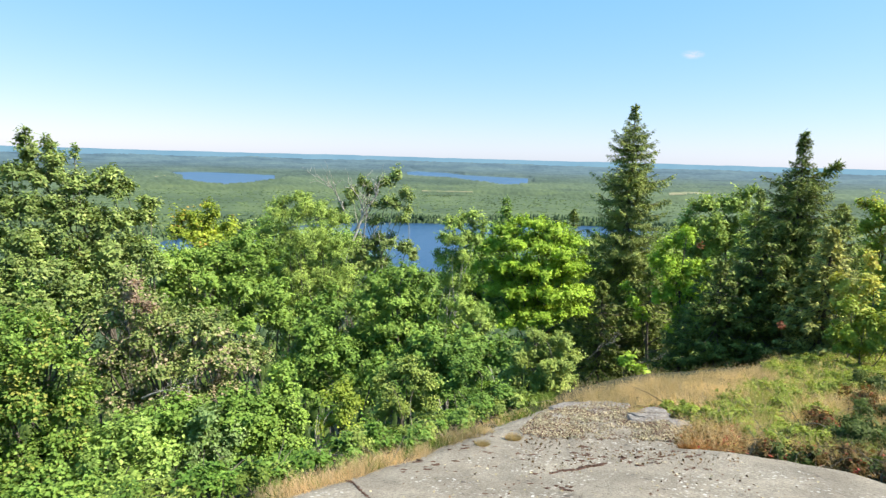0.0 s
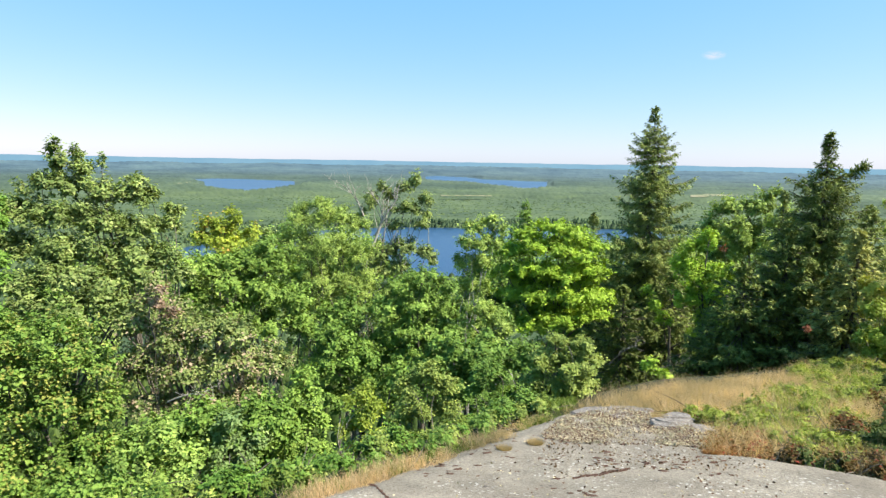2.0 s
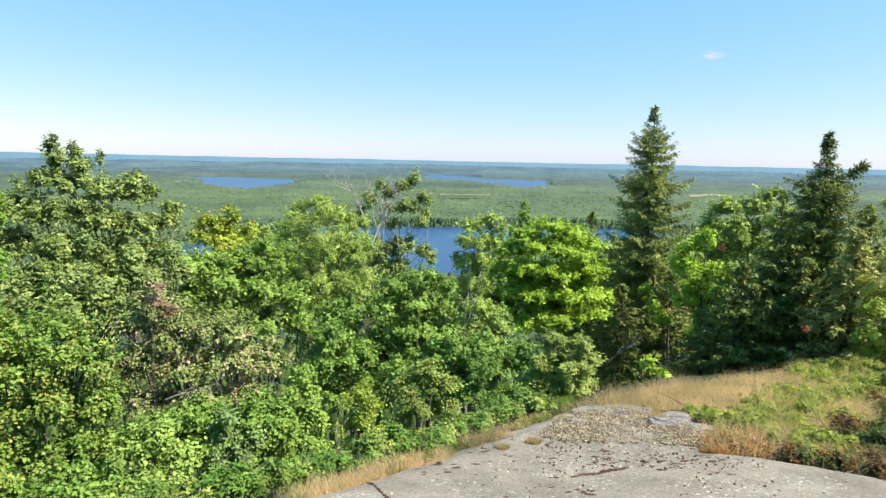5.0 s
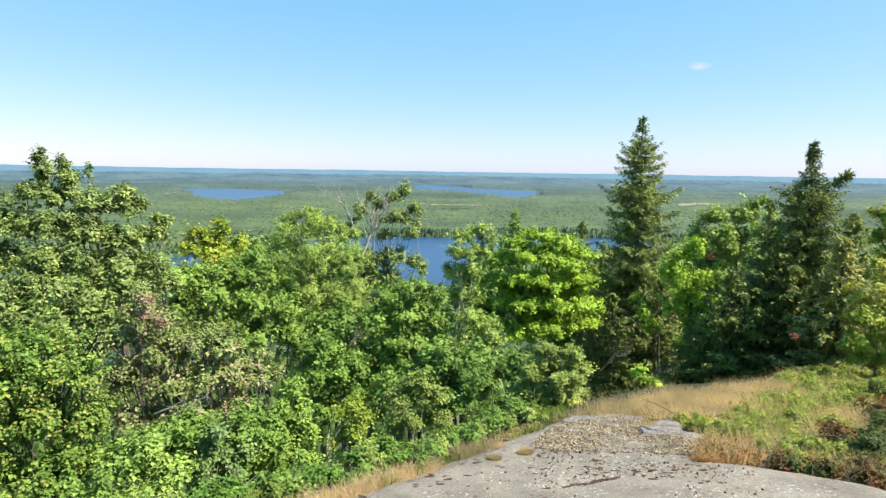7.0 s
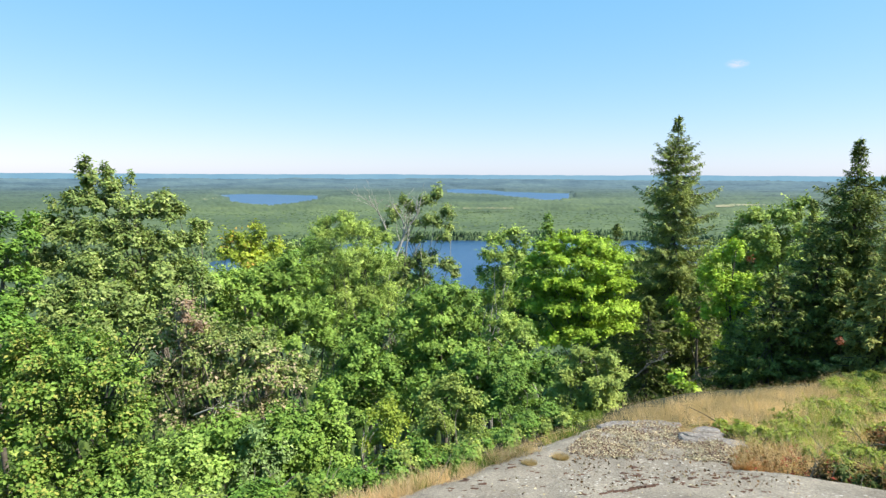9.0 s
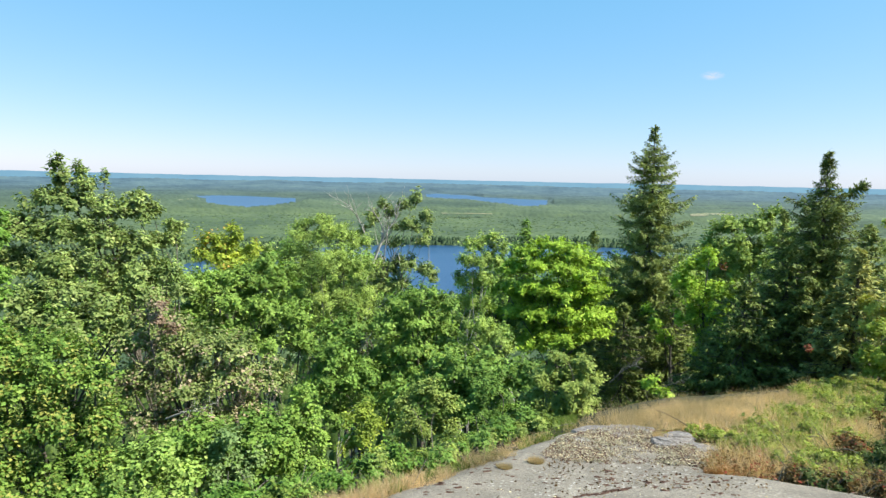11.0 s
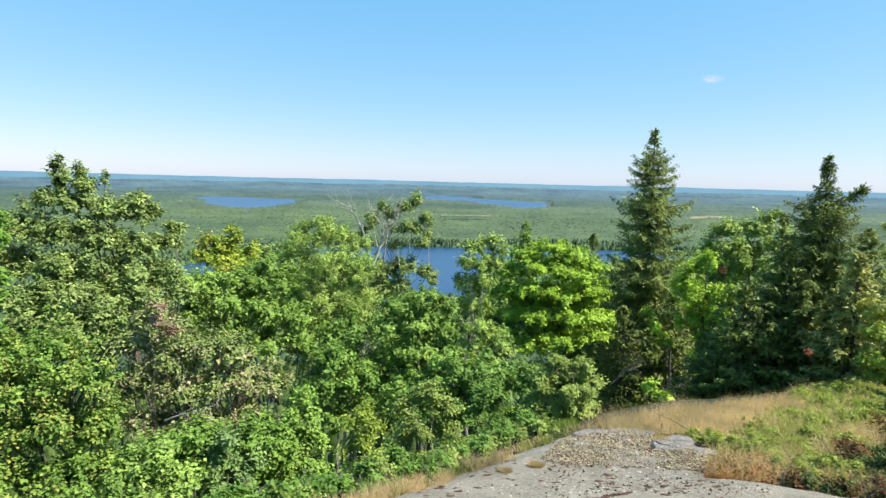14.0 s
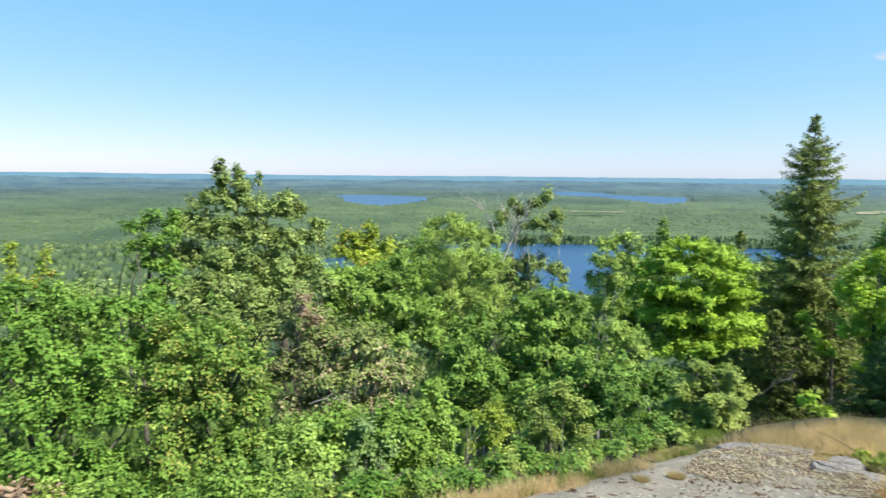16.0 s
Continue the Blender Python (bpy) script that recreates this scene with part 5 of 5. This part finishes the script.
def lump(name, seed, r, mat, flat=0.5, rough=0.35, fine=2):
    """A small uneven cushion or stone."""
    bm = bmesh.new()
    bmesh.ops.create_icosphere(bm, subdivisions=fine, radius=1)
    off = Vector((seed * 3.7, seed * 1.3, 0))
    for w in bm.verts:
        k = 1 + rough * noise.noise(w.co * 1.3 + off) + 0.55 * rough * noise.noise(w.co * 4.4 + off)
        w.co = Vector((w.co.x * r * k, w.co.y * r * k * 0.75, w.co.z * r * k * flat))
    for f in bm.faces:
        f.smooth = True
    me = bpy.data.meshes.new(name)
    bm.to_mesh(me)
    bm.free()
    me.materials.append(mat)
    return me


def cushion_material(name, dark, light, odd):
    m, nt = material(name)
    col = ramp(nt, grain(nt, 24.0, 6.0, 0.7), [(0.32, dark), (0.52, light), (0.68, odd)])
    return finish(m, nt, col, 0.95, grain(nt, 60.0, 4.0), 1.0, 0.02, 0.1)


CUSHION = cushion_material("dry_brown_moss", (0.075, 0.04, 0.032), (0.17, 0.095, 0.075), (0.28, 0.19, 0.13))
STONE = cushion_material("banded_pale_stone", (0.1, 0.085, 0.08), (0.21, 0.19, 0.175), (0.36, 0.33, 0.3))
mrng = np.random.default_rng(12)
cushions = [lump("moss_cushion", k, 0.8, CUSHION, 0.3, 0.95) for k in range(5)]


def moss(x, y, r, turn=0.0, stretch=1.0, k=0):
    ob = new("moss_cushion", cushions[k % 5])
    ob.location = (x, y, rock_at(x, y) - 0.1 * r)
    ob.rotation_euler = (radians(-11), 0, turn)
    ob.scale = (r * stretch, r, r)
    tagged(ob, "dry brown moss cushion on the granite", "moss", "moss cushions on the rock")


spots = []
for f in np.linspace(0, 1, 15):
    spots.append((1.05 + 0.46 * f, 4.46 + 0.22 * f + mrng.normal(0, 0.015), mrng.uniform(0.022, 0.042), 0.4, 1.8))
# drifts of moss: centre, how many, how far they spread along and across
for x0, y0, n0, along, across in ((1.8, 4.85, 26, 0.26, 0.1), (1.5, 5.15, 10, 0.16, 0.06), (2.2, 4.95, 14, 0.16, 0.07), (2.14, 4.58, 5, 0.08, 0.03), (1.83, 4.7, 8, 0.15, 0.03), (1.03, 4.11, 8, 0.07, 0.03), (1.4, 4.9, 9, 0.18, 0.06), (1.06, 5.1, 8, 0.2, 0.12), (0.45, 5.2, 16, 0.24, 0.16), (0.95, 5.6, 18, 0.22, 0.1), (0.1, 4.78, 12, 0.2, 0.12), (-0.2, 4.5, 7, 0.2, 0.1), (1.5, 5.5, 16, 0.4, 0.06), (2.3, 5.5, 12, 0.25, 0.08), (0.4, 3.96, 2, 0.05, 0.02), (0.7, 4.6, 6, 0.3, 0.25), (2.75, 6.0, 8, 0.06, 0.06), (2.6, 6.25, 6, 0.08, 0.08)):
    for _ in range(n0):
        spots.append((x0 + mrng.normal(0, along), y0 + mrng.normal(0, across), mrng.uniform(0.01, 0.034), mrng.uniform(-0.4, 0.8), mrng.uniform(1, 2.0)))
for f in np.linspace(0, 1, 10):
    spots.append((-0.58 + 0.24 * f, 4.34 - 0.5 * f, 0.022, -1.1, 2.0))
spots = [p for p in spots if float(beyond(np.array([p[0]]), np.array([p[1]]))[0]) < -0.04]
for k, sp in enumerate(spots):
    moss(*sp, k=k)

# the weathered ledge: thin slabs of split rock lying on one another, then its litter of lichen
def slab(x, y, r, stretch, thick, turn, lift, seed):
    rng = np.random.default_rng(seed)
    bm = bmesh.new()
    ang = np.linspace(0, 2 * np.pi, 13, endpoint=False) + rng.uniform(-0.15, 0.15, 13)
    rad = r * rng.uniform(0.75, 1.15, 13)
    low = [bm.verts.new((a * stretch, b, -0.6 * thick)) for a, b in zip(1.08 * rad * np.cos(ang), 1.08 * rad * np.sin(ang))]
    top = [bm.verts.new((a * stretch, b, thick * (0.5 + rng.uniform(-0.12, 0.12)))) for a, b in zip(rad * np.cos(ang), rad * np.sin(ang))]
    for k in range(13):
        bm.faces.new((low[k], low[(k + 1) % 13], top[(k + 1) % 13], top[k]))
    bm.faces.new(top)
    bm.faces.new(low[::-1])
    bmesh.ops.bevel(bm, geom=[e for e in bm.edges], offset=0.22 * thick, segments=2, affect="EDGES")
    bmesh.ops.triangulate(bm, faces=[f for f in bm.faces if len(f.verts) > 4])
    for v in bm.verts:
        v.co.z += 0.25 * thick * noise.noise(v.co * 14 + Vector((seed, 0, 0)))
    me = bpy.data.meshes.new("stone_slab")
    bm.to_mesh(me)
    bm.free()
    me.materials.append(STONE)
    ob = new("stone_slab", me)
    ob.location = (x, y, rock_at(x, y) + lift)
    ob.rotation_euler = (radians(-9), radians(5), turn)
    tagged(ob, "weathered pale banded slab on the ledge", "stone", "slabs on the ledge")


for k, (x0, y0, r0, st, th, lift) in enumerate([(2.5, 6.3, 0.2, 1.6, 0.05, 0.02), (2.56, 6.42, 0.16, 1.6, 0.045, 0.06), (2.62, 6.54, 0.13, 1.5, 0.04, 0.095), (2.7, 6.05, 0.12, 1.4, 0.05, 0.02), (2.36, 6.14, 0.1, 1.5, 0.035, 0.015), (2.2, 7.0, 0.2, 1.7, 0.045, 0.015), (2.3, 7.1, 0.14, 1.7, 0.04, 0.05), (1.75, 6.85, 0.17, 1.7, 0.035, 0.01), (2.05, 6.6, 0.12, 1.6, 0.03, 0.01), (2.78, 6.2, 0.1, 1.3, 0.045, 0.05)]):
    slab(x0, y0, r0, st, 0.5 * th, 0.25 + 0.12 * (k % 4), 0.35 * lift, 20 + k)


def litter(name, label, n, poly, mat, size, lie, seed):
    """Flakes of lichen, bark and grit lying loose on the rock."""
    rng = np.random.default_rng(seed)
    p = np.array(poly)
    x, y = rng.uniform(p[:, 0].min(), p[:, 0].max(), n), rng.uniform(p[:, 1].min(), p[:, 1].max(), n)
    ok = inside(poly, x, y) & (wave(x, y, 0.25, 3, 1) + rng.normal(0, 0.25, n) > -0.1)
    x, y = x[ok], y[ok]
    n = len(x)
    at = np.stack([x, y, rock_top(x, y) + rng.uniform(0.0, 0.025, n)], 1)
    ahead = np.stack([rng.normal(size=n), rng.normal(size=n), rng.normal(0, lie, n)], 1)
    up = unit(np.array([0, -0.2, 1.0]) + rng.normal(size=(n, 3)) * lie * 1.5)
    length = size * rng.uniform(0.5, 1.6, n)
    v, f = leaf_arrays(at, ahead, up, length, length * rng.uniform(0.5, 1.0, n), 0.15)
    tagged(new(name, mesh_of(name, v, f, mat, False)), label, "litter", kind="stuff")


litter("lichen_litter", "pale lichen flakes and grit heaped on the ledge", 34000, [(0.93, 5.69), (1.34, 6.51), (2.23, 7.15), (2.55, 6.6), (2.7, 5.75), (2.36, 5.44), (1.55, 5.42), (1.14, 5.49)], FLAKES, 0.014, 0.3, 91)
litter("lichen_litter", "brown moss crumbs scattered over the granite", 700, [(0.9, 5.6), (2.75, 5.6), (2.75, 4.7), (0.9, 4.5)], MOSS, 0.02, 0.4, 92)
litter("lichen_litter", "grit and crumbs thinly strewn on bare rock", 1500, [(-0.6, 3.6), (0.8, 5.8), (3.2, 4.6), (2.6, 3.3)], FLAKES, 0.018, 0.3, 93)


def tuft(x, y, r, tall, mat, label, seed):
    rng = np.random.default_rng(seed)
    n = 900
    a, d = rng.uniform(0, 6.28, n), r * np.sqrt(rng.random(n)) * 0.6
    px, py = x + d * np.cos(a), y + d * np.sin(a)
    root = np.stack([px, py, rock_top(px, py) - 0.005], 1)
    blow = np.stack([np.cos(a) * d / r + rng.normal(0, 0.25, n), np.sin(a) * d / r + rng.normal(0, 0.25, n), np.full(n, 0.9)], 1)
    side = unit(np.stack([rng.normal(size=n), rng.normal(size=n), 0 * a], 1)) * 0.002
    v = np.stack([root - side, root + side, root + unit(blow) * (tall * rng.uniform(0.4, 1.2, n))[:, None]], 1).reshape(-1, 3)
    tagged(new("grass_tuft", mesh_of("grass_tuft", v, np.arange(3 * n).reshape(-1, 3), mat, False)), label, "grass tuft")


tuft(0.87, 5.46, 0.11, 0.06, STRAW, "small tan grass tuft rooted in the granite", 1)
tuft(0.55, 5.24, 0.1, 0.05, STRAW, "flat tan grass tuft on the granite", 2)
tuft(2.66, 5.3, 0.16, 0.14, RUSTGRASS, "rusty grass tuft at the edge of the heath", 3)
tuft(2.45, 5.22, 0.12, 0.08, RUSTGRASS, "low rusty tuft beside the moss", 4)
tuft(2.42, 6.5, 0.1, 0.1, STRAW, "pinkish dry tuft on the banded ledge", 5)

# ---- far forest ----
def far_trees(name, label, seed, n, d0, d1, tall, wide, sides, conif, mat):
    rng = np.random.default_rng(seed)
    a = np.radians(rng.uniform(-54, 44, n))
    d = np.sqrt(rng.uniform(d0 * d0, d1 * d1, n))
    x, y = d * np.sin(a), d * np.cos(a)
    ok = ~in_lake(x, y)
    for s in (1.004, 0.997):
        ok &= ~in_lake(x * s, y * s)
    x, y, d = x[ok], y[ok], d[ok]
    n = len(x)
    z = land(x, y) - 0.5
    h = tall * rng.uniform(0.4, 1.3, n) * (1 + 0.35 * wave(x, y, 60, 2, 2))
    w = wide * rng.uniform(0.5, 1.5, n)
    profile = np.array([(0.05, 1.0), (0.5, 0.6), (1.0, 0.12)]) if conif else np.array([(0.05, 1.0), (0.62, 0.82), (0.98, 0.2)])
    ang = np.linspace(0, 2 * np.pi, sides, endpoint=False)
    spin = rng.uniform(0, 6.28, n)
    rings = []
    for hf, wf in profile:
        rr = w[:, None] / 2 * wf * rng.uniform(0.75, 1.25, (n, sides))
        rings.append(np.stack([x[:, None] + rr * np.cos(ang + spin[:, None]), y[:, None] + rr * np.sin(ang + spin[:, None]), (z + h * hf)[:, None] + rng.normal(0, 0.04, (n, sides)) * h[:, None]], -1))
    v = np.stack(rings, 1).reshape(-1, 3)
    k = len(profile)
    one = grid_faces(k, sides, True)[:, ::-1]
    f = (np.arange(n)[:, None, None] * k * sides + one[None]).reshape(-1, 4)
    tagged(new(name, mesh_of(name, v, f, mat)), label, "forest", kind="stuff")


far_trees("far_woods", "mixed green forest on the plain round the lake", 21, 9500, 800, 1750, 1.5, 8.0, 4, False, FARWOOD)
far_trees("far_woods", "mixed green forest on the plain below the knoll", 23, 4200, 250, 820, 4.5, 6.6, 4, False, FARWOOD)
far_trees("far_woods", "dark spruces standing among the far forest", 22, 900, 800, 1900, 2.6, 3.0, 4, True, DARKWOOD)


far_trees("far_woods", "leafy forest at the foot of the hill", 24, 2800, 60, 260, 8.0, 5.8, 5, False, FOOTWOOD)


def shore_trees():
    """Spruces standing along the far shore of the near lake."""
    rng = np.random.default_rng(27)
    n = 2000
    az = rng.uniform(-27, 26, n)
    edge = np.interp(az, [-27, -23.5, -17, -9, -4, 2, 7, 12, 18, 24, 26], [8.6, 7.7, 6.9, 6.3, 6.2, 6.17, 5.92, 5.85, 5.86, 6.1, 6.6])
    d = (1.6 - LAKE) / np.tan(np.radians(edge)) * (1.006 + 0.04 * rng.random(n) ** 1.5)
    x, y = d * np.sin(np.radians(az)), d * np.cos(np.radians(az))
    h, w = rng.uniform(1.8, 6.5, n) * (1 + 0.3 * wave(x, y, 40, 2, 1)), rng.uniform(3.0, 6.5, n)
    ang = np.linspace(0, 2 * np.pi, 5, endpoint=False)
    base = np.maximum(land(x, y), LAKE) - 0.3
    rings = [np.stack([x[:, None] + w[:, None] / 2 * k * np.cos(ang), y[:, None] + w[:, None] / 2 * k * np.sin(ang), (base + h * q)[:, None] + 0 * ang], -1) for q, k in ((0.03, 0.9), (0.6, 0.75), (1.0, 0.15))]
    v = np.stack(rings, 1).reshape(-1, 3)
    f = (np.arange(n)[:, None, None] * 15 + grid_faces(3, 5, True)[:, ::-1][None]).reshape(-1, 4)
    tagged(new("far_woods", mesh_of("far_woods", v, f, DARKWOOD)), "dark spruces lining the shore of the lake", "forest", kind="stuff")


shore_trees()


def canopy_sheet():
    """The closed crowns of the forest beyond the near shore, as one uneven skin."""
    rng = np.random.default_rng(25)
    radii = np.geomspace(1250, 4760, 108)
    az = np.radians(np.arange(-55, 45, 0.15))
    r, a = np.meshgrid(radii, az, indexing="ij")
    r = r * (1 + 0.002 * rng.normal(size=r.shape))
    x, y = r * np.sin(a), r * np.cos(a)
    calm = np.where(in_lake(x * 0.95, y * 0.95) | in_lake(x * 0.97, y * 0.97), 0.3, 1.0)
    bumps = calm * 4.2 * rng.random(x.shape) + 3.0 * wave(x, y, 45, 3, 1) + 5.0 * wave(x, y, 260, 2, 2)
    z = land(x, y) + np.clip((r - 1250) / 300, 0, 1) * 17 - 12 + bumps
    faces = grid_faces(len(radii), len(az))[:, ::-1]
    wet = in_lake(x, y)
    for turn in (-0.006, -0.003, 0.003, 0.006):
        beside = in_lake(r * np.sin(a + turn), r * np.cos(a + turn))
        z = np.where(beside, np.minimum(z, LAKE + 1.5 + 1.5 * rng.random(x.shape)), z)
    shore = in_lake(x * 1.015, y * 1.015) | in_lake(x * 0.988, y * 0.988) | in_lake(x * 0.972, y * 0.972)
    for pts in (LAKES["lake_1"], LAKES["lake_2"]):
        mx, my = np.mean(pts, 0)
        for g in (1.32, 1.26, 1.2, 1.15, 1.1, 1.06, 1.03):
            low = inside(pts, mx + (x - mx) / g, my + (y - my) / g) & (np.hypot(x, y) > np.hypot(mx, my))
            z = np.where(low, np.minimum(z, LAKE + 0.8 + 38 * (g - 1) + 1.6 * rng.random(x.shape)), z)
    z = np.where(shore, LAKE + 0.6 + 0.8 * rng.random(x.shape), z)
    z = np.where(wet, LAKE - 0.6, z)
    faces = faces[~wet.ravel()[faces].all(1)]
    used, inv = np.unique(faces, return_inverse=True)
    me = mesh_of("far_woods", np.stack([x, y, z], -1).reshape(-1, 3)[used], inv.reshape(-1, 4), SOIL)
    tagged(new("far_woods", me), "closed forest canopy, tinted with haze blue towards the hills", "forest", kind="stuff")


canopy_sheet()

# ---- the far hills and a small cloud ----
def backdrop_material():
    m, nt = material("haze_glow_hills")
    # Blue emission stands in for air haze; the hills are no light source.
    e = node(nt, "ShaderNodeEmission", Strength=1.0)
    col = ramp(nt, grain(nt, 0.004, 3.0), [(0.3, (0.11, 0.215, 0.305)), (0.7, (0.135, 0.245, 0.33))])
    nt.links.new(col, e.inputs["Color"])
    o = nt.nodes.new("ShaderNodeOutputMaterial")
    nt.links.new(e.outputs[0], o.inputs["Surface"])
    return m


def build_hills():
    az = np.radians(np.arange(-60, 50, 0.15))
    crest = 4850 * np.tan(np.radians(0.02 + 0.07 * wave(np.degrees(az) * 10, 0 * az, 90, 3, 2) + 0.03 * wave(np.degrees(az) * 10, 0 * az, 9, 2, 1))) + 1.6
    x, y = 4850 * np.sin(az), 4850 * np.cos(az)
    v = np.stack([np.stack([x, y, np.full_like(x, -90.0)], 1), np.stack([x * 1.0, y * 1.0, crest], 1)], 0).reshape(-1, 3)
    tagged(new("backdrop", mesh_of("backdrop", v, grid_faces(2, len(az)), backdrop_material())), "long forested hills on the horizon, glowing in haze blue", "hills", kind="structure")


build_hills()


def build_cloud():
    """A wisp of cloud far out in the sky, thinning to nothing at its edge."""
    m, nt = material("thin_cloud_glow")
    # Even emission replaces the sunlight that whitens the cloud.
    e = node(nt, "ShaderNodeEmission", Color=(0.95, 0.9, 0.91, 1), Strength=0.46)
    clear_part = nt.nodes.new("ShaderNodeBsdfTransparent")
    tex = nt.nodes.new("ShaderNodeTexCoord")
    far = nt.nodes.new("ShaderNodeVectorMath")
    far.operation = "LENGTH"
    nt.links.new(tex.outputs["Object"], far.inputs[0])
    body = ramp(nt, far.outputs["Value"], [(0.1, (0.75, 0.75, 0.75)), (0.95, (0, 0, 0))])
    wisp = node(nt, "ShaderNodeTexNoise", Scale=2.2, Detail=5.0, Roughness=0.6)
    nt.links.new(tex.outputs["Object"], wisp.inputs["Vector"])
    body = blend(nt, 1.0, body, ramp(nt, wisp.outputs["Fac"], [(0.3, (0.1, 0.1, 0.1)), (0.62, (1, 1, 1))]), "MULTIPLY")
    mix = nt.nodes.new("ShaderNodeMixShader")
    nt.links.new(body, mix.inputs[0])
    nt.links.new(clear_part.outputs[0], mix.inputs[1])
    nt.links.new(e.outputs[0], mix.inputs[2])
    o = nt.nodes.new("ShaderNodeOutputMaterial")
    nt.links.new(mix.outputs[0], o.inputs["Surface"])
    ring = np.linspace(0, 2 * np.pi, 32, endpoint=False)
    rows = [np.stack([r * np.cos(ring), 0.12 * (1 - r * r) + 0 * ring, r * np.sin(ring)], 1) for r in np.linspace(0.01, 1, 6)]
    ob = new("cloud", mesh_of("cloud", np.concatenate(rows), grid_faces(6, 32, True), m))
    cx, cy = place_of(22.6, 4300)
    ob.location = (cx, cy, height_at(9.2, 4300))
    ob.rotation_euler = (0, radians(2), radians(-22.6))
    ob.scale = (82, 60, 34)
    tagged(ob, "one small thin white cloud", "cloud", kind="structure")


build_cloud()


# ---- bare ground and tracks in the far forest ----
def bare_patch(name, label, category, spots, mat, half):
    """A strip of bare ground through places given as degrees right of north and down."""
    line = []
    for az, el in spots:
        d = (1.6 + 76) / math.tan(radians(-el))
        line.append(place_of(az, d))
    line = np.array(line)
    f = np.linspace(0, len(line) - 1, 24)
    x, y = np.interp(f, np.arange(len(line)), line[:, 0]), np.interp(f, np.arange(len(line)), line[:, 1])
    d = np.hypot(x, y)
    widths = half * (0.6 + 0.8 * np.sin(np.linspace(0.15, 3.0, 24))) * (1 + 0.4 * wave(x, y, 60, 2, 1))
    rows = []
    for k in (-1, -0.3, 0.3, 1):
        s = (d + k * widths) / d
        px, py = x * s, y * s
        rows.append(np.stack([px, py, np.maximum(land(px, py), -79.0) + 5.5 + 1.2 * (abs(k) < 0.5)], 1))
    tagged(new(name, mesh_of(name, np.stack(rows, 0).reshape(-1, 3), grid_faces(4, 24), mat)), label, category, kind="structure")


def sand_material():
    m, nt = material("pale_sand")
    col = ramp(nt, grain(nt, 0.05, 5.0), [(0.35, (0.1, 0.13, 0.06)), (0.52, (0.2, 0.19, 0.11)), (0.7, (0.3, 0.26, 0.18))])
    return finish(m, nt, col, 0.95)


SAND = sand_material()
bare_patch("ground_clearing", "sandy clearing in the far forest", "clearing", [(21.6, -2.66), (23.2, -2.5), (25.4, -2.46)], SAND, 62)
bare_patch("ground_track", "pale gravel track through the far forest", "track", [(-0.8, -3.24), (1.8, -3.2), (4.0, -3.2)], SAND, 6)
bare_patch("ground_shore", "pale rocky shore of the far lake", "shore", [(-24.2, -2.3), (-23.4, -2.2), (-22.7, -2.12)], SAND, 22)
